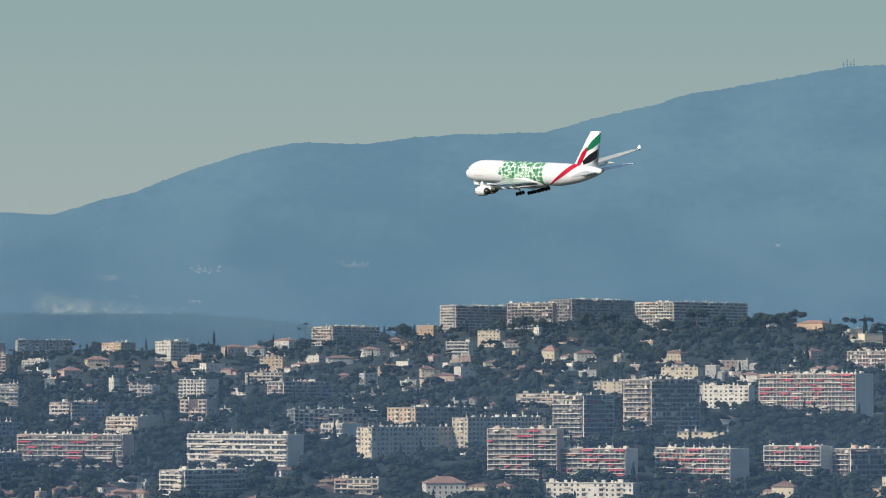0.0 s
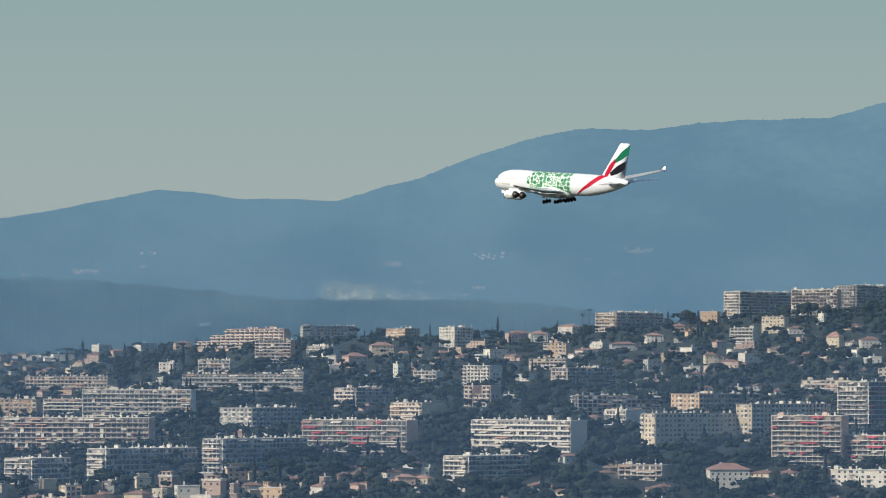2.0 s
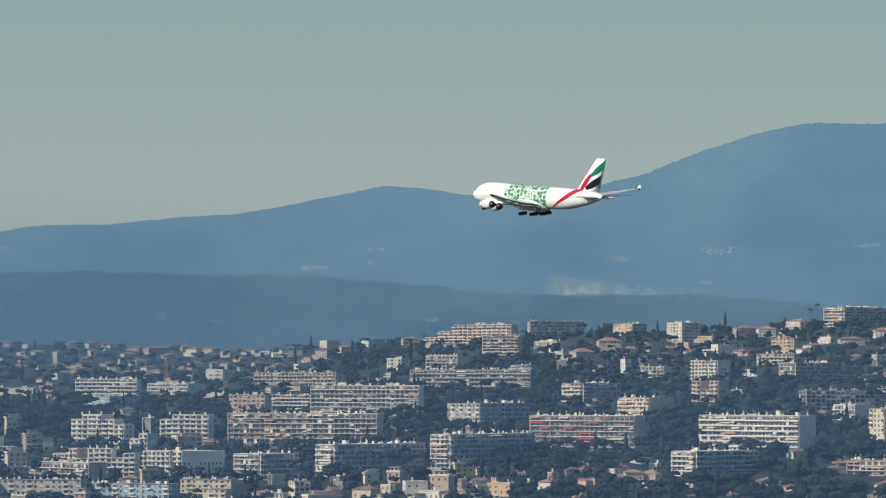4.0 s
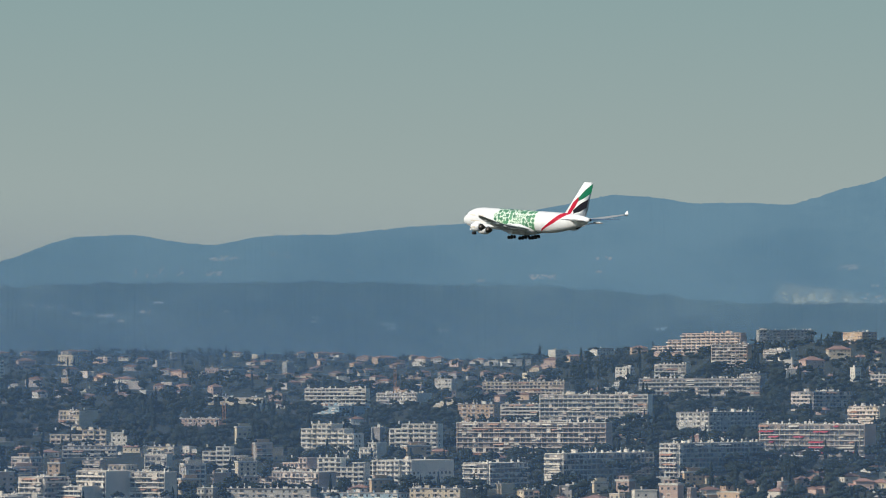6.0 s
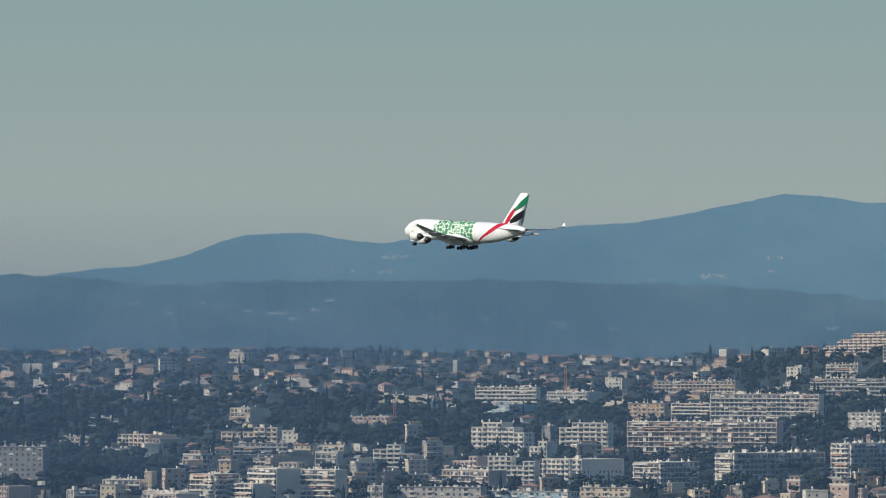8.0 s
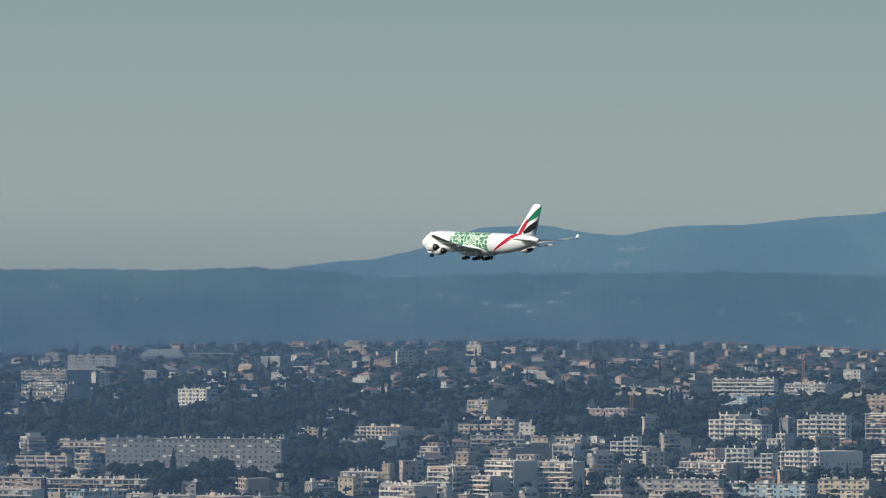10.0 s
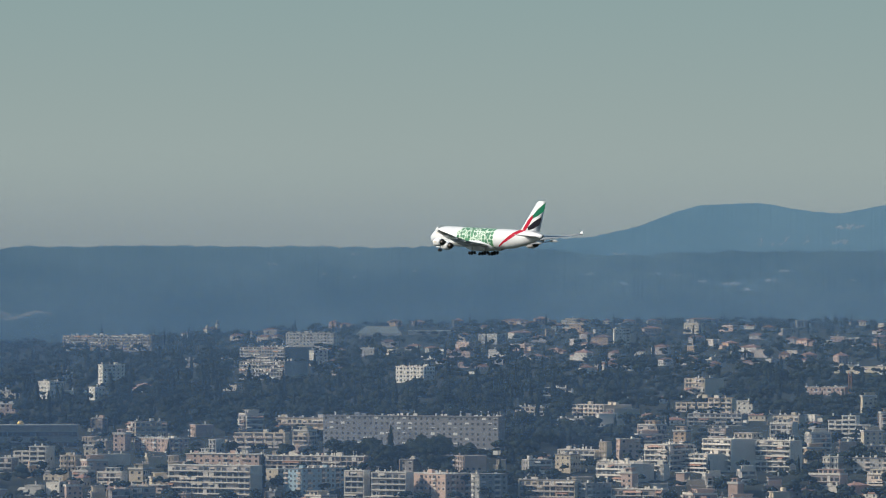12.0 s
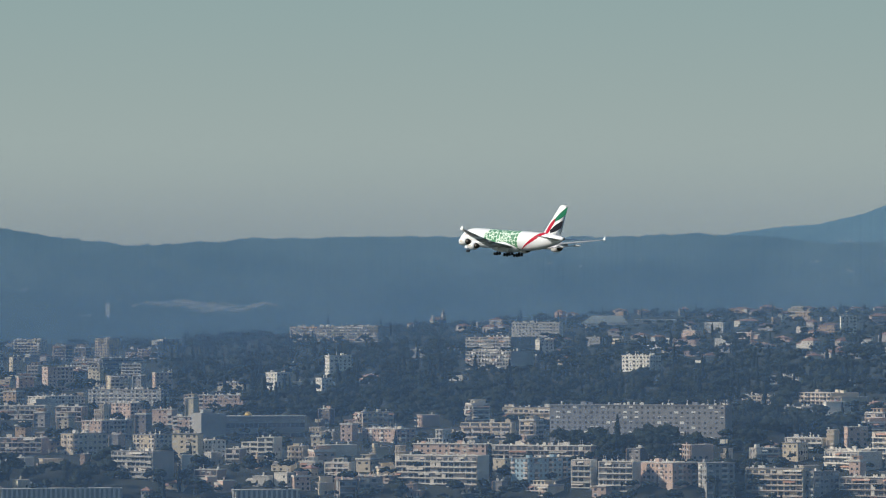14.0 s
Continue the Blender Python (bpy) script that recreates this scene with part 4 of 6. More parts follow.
villa(-17.00, 0.02, 0.184, 0.069, "t", "p")
villa(-16.54, 0.10, 0.199, 0.077, "t", "p")
villa(-26.80, -0.07, 0.115, 0.084, "f", "w")
villa(-26.46, -0.09, 0.184, 0.069, "f", "g")
villa(-23.55, -0.59, 0.337, 0.077, "f", "w")
villa(-23.22, -0.63, 0.199, 0.169, "f", "w")
villa(-21.94, -0.18, 0.199, 0.100, "f", "g")
villa(-25.31, -0.00, 0.307, 0.069, "f", "w")
villa(-27.14, -0.22, 0.215, 0.092, "f", "g")
villa(-27.37, 0.04, 0.230, 0.061, "f", "g")
villa(-26.08, -0.01, 0.199, 0.061, "f", "w")
villa(-23.63, -0.35, 0.169, 0.084, "f", "w")


# closed woods with few houses: bearings from and to, heights from and to
GROVES = [(-25.4, -21.6, -0.55, 0.15), (-24.3, -20.0, -1.14, -0.55), (-20.0, -16.0, -0.87, -0.42), (2.0, 6.2, 0.35, 0.85), (-28.0, -24.0, -1.86, -1.72),
          (-17.7, -16.05, -1.44, -1.0), (-20.1, -17.5, -1.64, -1.36), (-6.9, -5.1, -0.4, 0.5), (-7.35, -6.92, -0.85, -0.08), (-8.6, -7.2, 0.04, 0.34), (-2.85, -2.1, -0.46, -0.1), (-4.1, -3.5, -1.0, -0.55),
          (4.0, 6.2, -0.66, -0.36), (2.45, 2.95, -1.25, -0.6), (-1.95, -1.2, -1.12, -0.6), (-14.2, -13.6, -0.9, -0.45), (-12.7, -12.1, -0.95, -0.5)]


def WOODS(az, el):
    """Whether a place lies in closed woods, whose edges run unevenly."""
    e = el + 0.05 * math.sin(az * 9) + 0.03 * math.sin(az * 23)
    return any(a0 < az < a1 and e0 < e < e1 for a0, a1, e0, e1 in GROVES)


def infill_blocks():
    """The dense lower town: middling blocks of flats between the larger ones."""
    rng = random.Random(21)
    for a0, a1, e0, e1, count in ((-28.5, -25.5, -0.85, -0.12, 26), (-28.5, -23.6, -1.70, -0.92, 70), (-23.6, -20, -2.1, -0.92, 48), (-20, -14, -2.1, -1.12, 60), (-12.9, -9.6, -1.35, -0.75, 12), (-14, -6.5, -1.8, -1.1, 26)):
        made = tries = 0
        while made < count and tries < 2600:
            tries += 1
            az, el = a0 + (a1 - a0) * rng.random(), e0 + (e1 - e0) * rng.random()
            wide, tall = 0.17 + 0.38 * rng.random() ** 1.3, 0.12 + 0.17 * rng.random()
            if WOODS(az, el) or any(b0 < az + wide * 0.5 and b1 > az - wide * 0.5 and c0 < el + tall * 0.55 and c1 > el + 0.2 * tall for b0, b1, c0, c1, _ in RECTS):
                continue
            cut = rng.choice((0.15, 0.25, 0.6, 0.8))
            block(az - wide / 2, az - wide / 2 + wide * cut, az + wide / 2, el + tall, el, rng.choice(("Aw", "Ac", "Ap", "Bc", "Ao", "Bp", "Kc", "Kw", "Kp", "Bo", "Kc")), rng.random() < 0.6)
            made += 1


# kept clear for the glasshouses, halls and institute
RECTS += [(-19.75, -19.05, 0.22, 0.42, 4400), (-19.05, -18.3, 0.26, 0.38, 4400), (-24.92, -23.45, -1.32, -0.9, 2600), (-27.1, -26.75, -0.88, -0.6, 2800), (-27.6, -25.96, -2.14, -1.95, 2300), (-24.45, -23.55, -2.14, -1.98, 2300)]
infill_blocks()


def scatter_houses():
    """The many houses between the larger blocks: the nearer ones as things, the far small ones as one mass."""
    rng = random.Random(11)
    zones = [(-6.0, 6.2, 0.05, 0.62, 26), (-6.0, 6.2, -1.75, -0.1, 44), (-12.5, -6.0, -0.3, 0.30, 24), (-12.5, -6.0, -1.8, -0.5, 34),
             (-21.0, -12.5, -1.95, -0.85, 30), (-28.0, -21.0, -2.05, -0.9, 20)]
    for a0, a1, e0, e1, count in zones:
        made = tries = 0
        while made < count and tries < count * 12:
            tries += 1
            az, el = a0 + (a1 - a0) * rng.random(), e0 + (e1 - e0) * rng.random()
            if el > soft(CREST, az) - 0.03 or not free(az, el, 0.08, 0.05) or WOODS(az, el):
                continue
            low = el < -0.75
            villa(az, el, (0.10 + 0.13 * rng.random()) * (1.3 if low else 1), (0.06 + 0.05 * rng.random()) * (1.7 if low and az < -16 else 1.2 if low else 1), "t" if rng.random() < (0.4 if az < -16 and low else 0.65) else "f")
            made += 1
    walls, roofs, flats = Solid(), Solid(), Solid()
    for a0, a1, e0, e1, count in ((-21.5, -9.5, -0.30, 0.36, 140), (-28.0, -21.5, -0.50, -0.05, 60)):
        for _ in range(count):
            az, el = a0 + (a1 - a0) * rng.random(), e0 + (e1 - e0) * rng.random() ** 0.7
            if el > soft(CREST, az) - 0.01 or not free(az, el, 0.05, 0.03) or WOODS(az, el):
                continue
            p, w, dep, h = place(az, el), 8 + 9 * rng.random(), 7 + 3 * rng.random(), 3.5 + 3.5 * rng.random()
            turn = radians(-az + rng.choice((-40, -25, 15, 35, 50)))
            m = Matrix.Translation(p) @ Matrix.Rotation(turn, 4, "Z")
            body = Solid().box(-w / 2, w / 2, -dep / 2, dep / 2, -4, h)
            walls.add([m @ Vector(v) for v in body.v], body.f)
            if rng.random() < 0.75:
                o, r = 0.5, max(0.3, (w - dep) / 2)
                roofs.add([m @ Vector(v) for v in ((-w / 2 - o, -dep / 2 - o, h), (w / 2 + o, -dep / 2 - o, h), (w / 2 + o, dep / 2 + o, h), (-w / 2 - o, dep / 2 + o, h), (-r, 0, h + 2.2), (r, 0, h + 2.2))], [(3, 2, 1, 0), (0, 1, 5, 4), (1, 2, 5), (2, 3, 4, 5), (3, 0, 4)])
            else:
                lid = Solid().box(-w / 2 - 0.2, w / 2 + 0.2, -dep / 2 - 0.2, dep / 2 + 0.2, h, h + 0.4)
                flats.add([m @ Vector(v) for v in lid.v], lid.f)
    mass = tagged(new("far_houses", walls.mesh("far_houses", FAR_WALL)), "small pale houses scattered over the far slope", "houses", kind="stuff")
    tagged(part("tiled_roofs", roofs, TILE, mass), kind="stuff")
    tagged(part("flat_roofs", flats, SLAB, mass), kind="stuff")


scatter_houses()


# ---- trees ----
def clump(rng, cx, cy, cz, rx, rz, rough=0.28, fine=1.65):
    """A ragged ball of leaves."""
    bm = bmesh.new()
    bmesh.ops.create_icosphere(bm, subdivisions=2 if rx > fine else 1, radius=1)
    pts = []
    for v in bm.verts:
        k = 1 + rough * (rng.random() * 2 - 1)
        pts.append((cx + v.co.x * rx * k, cy + v.co.y * rx * k, cz + v.co.z * rz * k))
    faces = [tuple(v.index for v in f.verts) for f in bm.faces]
    bm.free()
    return pts, faces


def tree_shape(kind, seed, lite=False):
    """Crown and trunk of one tree about 10 m high (cypress 14 m), as two Solids."""
    rng = random.Random(seed)
    crown, trunk = Solid(), Solid()
    ring = lambda r, x, y, z: [(x + r * math.cos(i * math.tau / 6), y + r * math.sin(i * math.tau / 6), z) for i in range(6)]
    fine = 9.0
    if kind == "broad":
        trunk.rings([ring(0.45, 0, 0, -1), ring(0.32, 0.1, 0, 2.5), ring(0.15, 0.2, 0.1, 6)])
        for i in range(6 if lite else 14):
            a, r = rng.random() * math.tau, 2.6 * math.sqrt(rng.random())
            crown.add(*clump(rng, r * math.cos(a), r * math.sin(a), 3.4 + 4.6 * rng.random() * (1 - r / 5), (1.5 if lite else 1.2) + 0.8 * rng.random(), (1.2 if lite else 0.95) + 0.6 * rng.random(), 0.36, fine))
            if i < 4:
                trunk.rings([ring(0.14, 0.1, 0, 2.6), ring(0.05, 0.6 * r * math.cos(a), 0.6 * r * math.sin(a), 5)])
    elif kind == "pine":
        trunk.rings([ring(0.4, 0, 0, -1), ring(0.3, 0.2, 0, 4), ring(0.15, 0.3, 0.1, 7.5)])
        for i in range(6 if lite else 14):
            a, r = rng.random() * math.tau, 3.6 * math.sqrt(rng.random())
            crown.add(*clump(rng, r * math.cos(a), r * math.sin(a), 7.6 - 0.10 * r * r + 0.8 * rng.random(), (1.5 if lite else 1.2) + 0.7 * rng.random(), (0.9 if lite else 0.75) + 0.5 * rng.random(), 0.36, fine))
            if i < 5:
                trunk.rings([ring(0.12, 0.25, 0, 5.5), ring(0.05, 0.7 * r * math.cos(a), 0.7 * r * math.sin(a), 7)])
    else:
        trunk.rings([ring(0.3, 0, 0, -1), ring(0.2, 0, 0, 4)])
        for i in range(11):
            z = 1.2 + i * 1.15
            r = 1.25 * math.sin(math.pi * min(0.93, 0.22 + 0.72 * (i / 10) ** 0.9)) + 0.15
            crown.add(*clump(rng, 0.25 * (rng.random() - 0.5), 0.25 * (rng.random() - 0.5), z, r, 1.2, 0.22))
    return crown, trunk


SHAPES = {k: [tree_shape(k, 20 + i) for i in range(5)] for k in ("broad", "pine", "cypress")}
LITE = {k: [tree_shape(k, 40 + i, True) for i in range(5)] for k in SHAPES}
CROWN_MATS = {"broad": OLIVE, "pine": PINE, "cypress": CYPRESS}
READY = {(k, i): (c.mesh("crown", CROWN_MATS[k]), t.mesh("trunk", BARK)) for k in SHAPES for i, (c, t) in enumerate(SHAPES[k])}
WORDS = {"broad": ("tree", "grey-green broadleaf tree on the hillside", "tree"), "pine": ("umbrella_pine", "dark umbrella pine on the hillside", "pine tree"), "cypress": ("cypress", "tall dark pointed cypress among the houses", "cypress")}


def tree(az, el, size, kind, i=0):
    thing = new(WORDS[kind][0])
    thing.matrix_world = Matrix.Translation(place(az, el)) @ Matrix.Rotation(az * 7, 4, "Z") @ Matrix.Diagonal((size * (1.1 if kind != "cypress" else 0.95), size * (1.1 if kind != "cypress" else 0.95), size, 1))
    tagged(thing, WORDS[kind][1], WORDS[kind][2], kind + " trees")
    part("crown", READY[kind, i % 5][0], None, thing)
    part("trunk", READY[kind, i % 5][1], None, thing)


def woods(name, label, kind, spots, shapes):
    """All the further trees of one kind, too many to count, as one mesh."""
    verts, faces, count = [], [], 0
    base = [(np.array(c.v), c.f) for c, _ in shapes[kind]]
    loops, starts, totals = [], [], []
    face_arrays = [np.array(f) for _, f in base]
    for k, (p, size, turn) in enumerate(spots):
        v, _ = base[k % 5]
        c, s = math.cos(turn), math.sin(turn)
        m = np.array(((c, -s, 0), (s, c, 0), (0, 0, 1))) * size
        verts.append(v @ m.T + np.array(p))
        loops.append(face_arrays[k % 5] + count)
        count += len(v)
    v, f = np.concatenate(verts).astype(np.float32), np.concatenate(loops).astype(np.int32)
    me = bpy.data.meshes.new(name)
    me.vertices.add(len(v))
    me.vertices.foreach_set("co", v.ravel())
    me.loops.add(f.size)
    me.loops.foreach_set("vertex_index", f.ravel())
    me.polygons.add(len(f))
    me.polygons.foreach_set("loop_start", np.arange(0, f.size, 3, dtype=np.int32))
    me.materials.append(CROWN_MATS[kind])
    me.update(calc_edges=True)
    tagged(new(name, me), label, "trees", kind="stuff")


def plant():
    rng = random.Random(5)
    near, far = {k: [] for k in SHAPES}, {k: [] for k in SHAPES}
    grid = {}
    for r in RECTS:
        for k in range(int(math.floor(r[0])) - 1, int(math.floor(r[1])) + 2):
            grid.setdefault(k, []).append(r)
    for _ in range(20000):
        az = -29.5 + 37.5 * rng.random()
        top = soft(CREST, az)
        el = -2.3 + (top + 2.27) * rng.random() ** 0.75
        d = distance(az, el)
        wood = WOODS(az, el)
        if not wood and (rng.random() < 0.55 if az < -14 and el < -1.0 else az < -25.4 and rng.random() < 0.5):
            continue
        size = (0.7 + 0.75 * rng.random() ** 1.5) * (1.2 if wood else 1.0) * (0.8 if d > 3800 and az < -9 else 1.0)
        up = math.degrees(9 * size / d)
        hit = False
        for a0, a1, e0, e1, dd in grid.get(int(math.floor(az)), ()):
            if a0 - 0.03 < az < a1 + 0.03 and ((el < e0 and (e1 - e0 > 0.15 or az * 71 % 1 < 0.6) and el + up * 0.9 > e0 + 0.42 * (e1 - e0)) or (e0 <= el < e0 + 0.06)):
                hit = True
                break
        if hit:
            continue
        pick = rng.random()
        kind = "cypress" if pick < (0.22 if wood and az < -7 and el > -0.98 else 0.05) else "pine" if pick < 0.5 else "broad"
        (near if d < 3100 else far)[kind].append((tuple(place(az, el)), size, rng.random() * 6.28))
    for _ in range(2600):       # a thick fringe of trees along the skyline
        az = -29.0 + 36.0 * rng.random()
        if noise.noise(Vector((az * 1.7, 4, 0))) < -0.25:
            continue
        el = soft(CREST, az) - 0.012 - 0.06 * rng.random()
        if any(a0 - 0.02 < az < a1 + 0.02 and e0 - 0.05 < el < e1 for a0, a1, e0, e1, dd in grid.get(int(math.floor(az)), ())):
            continue
        kind = "cypress" if rng.random() < 0.10 else "broad" if rng.random() < 0.75 else "pine"
        far[kind].append((tuple(place(az, el)), 0.45 + 0.55 * rng.random(), rng.random() * 6.28))
    for where, group, shapes in (("near", near, SHAPES), ("far", far, LITE)):
        woods(where + "_hillside_trees", "grey-green broadleaf trees filling the slope between houses", "broad", group["broad"], shapes)
        woods(where + "_pine_woods", "dark pines filling the slope between the houses", "pine", group["pine"], shapes)
        woods(where + "_cypress_rows", "dark cypresses scattered over the slope and valley", "cypress", group["cypress"], shapes)


plant()


# ---- single trees on the crest and by the houses ----
tree(-3.11, 0.66, 1.30, "cypress", 0)
tree(-4.03, 0.64, 0.85, "cypress", 1)
tree(-2.30, 0.69, 0.85, "cypress", 3)
tree(-0.80, 0.79, 1.00, "cypress", 4)
tree(-0.51, 0.76, 2.3, "broad", 0)
tree(-3.40, 0.60, 1.10, "broad", 3)
tree(-4.70, 0.58, 1.50, "broad", 4)
tree(-5.05, 0.60, 1.2, "pine", 0)
tree(1.10, 0.84, 2.4, "broad", 1)
tree(1.35, 0.80, 2.3, "broad", 2)
tree(1.95, 0.86, 2.5, "broad", 3)
tree(2.30, 0.82, 2.4, "pine", 4)
tree(3.05, 0.82, 2.3, "broad", 0)
tree(3.45, 0.86, 2.5, "pine", 2)
tree(4.35, 0.86, 2.6, "broad", 1)
tree(4.58, 0.86, 2.5, "broad", 3)
tree(4.80, 0.88, 2.2, "pine", 2)
tree(2.6, 0.84, 2.2, "broad", 0)
tree(3.75, 0.86, 2.2, "broad", 4)
tree(4.1, 0.84, 2.3, "broad", 2)
tree(0.75, 0.84, 1.9, "broad", 2)
tree(5.75, 0.88, 1.5, "pine", 1)
tree(5.25, 0.88, 1.0, "cypress", 2)
tree(-6.0, 0.57, 1.4, "broad", 0)
tree(-6.55, 0.50, 1.5, "pine", 3)
tree(-7.2, 0.44, 1.0, "cypress", 4)
tree(-8.95, 0.16, 1.35, "cypress", 0)
tree(-10.9, 0.31, 0.9, "cypress", 1)
tree(-12.47, 0.36, 1.05, "cypress", 2)
tree(-12.75, 0.36, 0.8, "cypress", 3)
tree(-18.9, 0.34, 0.9, "cypress", 4)
tree(-20.55, 0.27, 1.15, "cypress", 0)


for k in range(17):     # the dark grove before the long pale block
    az, el = -18.98 + 0.078 * k, -1.40 - 0.03 * (k * 5 % 3)
    if free(az, el, 0.04, 0.02):
        tree(az, el, 1.6 + 0.16 * (k * 7 % 4), ("broad", "pine", "broad")[k % 3], k)
for k in range(4):
    tree(-19.96 + 0.12 * k, -1.43, 1.3 + 0.1 * (k % 2), "broad", k)


def palm(az, el, top_el):
    """A tall palm: thin leaning trunk and a head of drooping fronds."""
    rng = random.Random(int(-az * 100))
    h = distance(az, el) * radians(top_el - el)
    thing = tagged(new("palm_tree"), "tall thin palm on the hill crest", "palm tree", "palms on the crest")
    thing.matrix_world = Matrix.Translation(place(az, el))
    ring = lambda r, x, z: [(x + r * math.cos(i * math.tau / 7), r * math.sin(i * math.tau / 7), z) for i in range(7)]
    part("trunk", Solid().rings([ring(0.5, 0, -3), ring(0.36, 0.1, h * 0.4), ring(0.3, 0.3, h * 0.8), ring(0.34, 0.4, h)]), BARK, thing)
    fronds = Solid()
    for k in range(22):
        a, lift, reach = k * 2.4, 1.4 - 2.6 * rng.random(), 2.6 + 0.9 * rng.random()
        c, s = math.cos(a), math.sin(a)
        line = [(0.2, 0.1, 0.15), (reach * 0.5, lift * 0.8, 0.42), (reach * 0.85, lift * 0.5 - 0.3, 0.34), (reach, lift * 0.2 - 1.1, 0.06)]
        fronds.rings([[(0.4 + c * r - s * w, s * r + c * w, h + z), (0.4 + c * r, s * r, h + z + 0.14), (0.4 + c * r + s * w, s * r - c * w, h + z), (0.4 + c * r, s * r, h + z - 0.08)] for r, z, w in line])
    part("crown", fronds, PINE, thing)


palm(-1.87, 0.66, 0.985)
palm(-1.96, 0.66, 0.92)


# ---- works, church and glasshouses ----
CRANE = material("orange_crane_paint", (0.62, 0.30, 0.14), 0.6, 0.15, 1)
TRANSLUCENT_ROOF = material("dusty_glasshouse_roof", (0.26, 0.29, 0.28), 0.6, 0.15, 0.1)


def crane(az, el, top_el, jib):
    """A tower crane: square lattice mast, cab, jib and counterweight."""
    d = distance(az, el)
    h = d * radians(top_el - el)
    thing = tagged(new("tower_crane"), "orange lattice tower crane on a building site", "crane")
    thing.matrix_world = Matrix.Translation(place(az, el)) @ Matrix.Rotation(-radians(az), 4, "Z")
    mast = Solid()
    for x in (-0.9, 0.9):
        for y in (-0.9, 0.9):
            mast.box(x - 0.25, x + 0.25, y - 0.25, y + 0.25, -4, h)
    k = 0.0
    while k < h:
        mast.box(-0.9, 0.9, -0.98, -0.82, k, k + 0.2).box(-0.98, -0.82, -0.9, 0.9, k, k + 0.2)
        mast.add([(-0.9, -0.9, k), (-0.7, -0.9, k), (0.9, -0.9, k + 1.9), (0.7, -0.9, k + 1.9), (-0.9, -0.8, k), (-0.7, -0.8, k), (0.9, -0.8, k + 1.9), (0.7, -0.8, k + 1.9)], [(0, 1, 2, 3), (7, 6, 5, 4), (0, 4, 5, 1), (1, 5, 6, 2), (2, 6, 7, 3), (3, 7, 4, 0)])
        k += 2.0
    tagged(part("mast", mast, CRANE, thing), kind="stuff")
    part("jib", Solid().box(-0.5, 0.5, -jib * 0.3, jib, h, h + 0.9), CRANE, thing)
    part("counterweight", Solid().box(-0.8, 0.8, -jib * 0.3, -jib * 0.3 + 2, h - 1.6, h), SLAB, thing)
    part("cab", Solid().box(0.9, 2.1, -0.7, 0.9, h - 2.2, h - 0.2), GLASS, thing)


crane(-10.70, -0.164, 0.27, 12)
crane(-13.02, -0.557, -0.21, 9)


def church(az, el):
    thing = tagged(new("church"), "small pale church with a slender spire on the crest", "church")
    thing.matrix_world = Matrix.Translation(place(az, el)) @ Matrix.Rotation(-radians(az) + 0.5, 4, "Z")
    part("nave", Solid().box(-9, 4, -4, 4, -4, 7), WALLS["w"], thing)
    part("roof", Solid().add([(-9.3, -4.5, 7), (4.3, -4.5, 7), (4.3, 4.5, 7), (-9.3, 4.5, 7), (-9.3, 0, 10), (4.3, 0, 10)], [(3, 2, 1, 0), (0, 1, 5, 4), (2, 3, 4, 5), (1, 2, 5), (3, 0, 4)]), TILE, thing)
    part("bell_tower", Solid().box(4, 7.5, -1.8, 1.8, -4, 13), WALLS["w"], thing)
    part("spire", Solid().add([(4, -1.8, 13), (7.5, -1.8, 13), (7.5, 1.8, 13), (4, 1.8, 13), (5.75, 0, 19)], [(3, 2, 1, 0), (0, 1, 4), (1, 2, 4), (2, 3, 4), (3, 0, 4)]), ROOFTOP, thing)
    part("turret", Solid().box(-9.8, -7.8, -4.5, -2.5, -4, 12), WALLS["w"], thing)


church(-21.66, 0.235)


def long_hall(az0, az1, el, rise):
    """A long low hall whose front is a row of pale piers."""
    d = distance((az0 + az1) / 2, el)
    w, h = d * radians(az1 - az0), d * radians(rise)
    thing = tagged(new("long_hall"), "long low hall with a row of pale piers", "hall")
    thing.matrix_world = Matrix.Translation(place((az0 + az1) / 2, el)) @ Matrix.Rotation(-radians(az0 + az1) / 2 + 0.12, 4, "Z")
    RECTS.append((az0, az1, el, el + rise, d))
    part("wall", Solid().box(-w / 2, w / 2, 0, 9, -6, h), WALLS["g"], thing)
    part("roof", Solid().box(-w / 2 - 0.4, w / 2 + 0.4, -1.4, 9.4, h, h + 0.5), SLAB, thing)
    pier = Solid().box(-0.55, 0.55, -1.2, 0, -6, h).mesh("pier", SLAB)
    n = int(w / 2.6)
    for i in range(n):
        part("pier", pier, None, thing).location = (-w / 2 + (i + 0.5) * w / n, 0, 0)




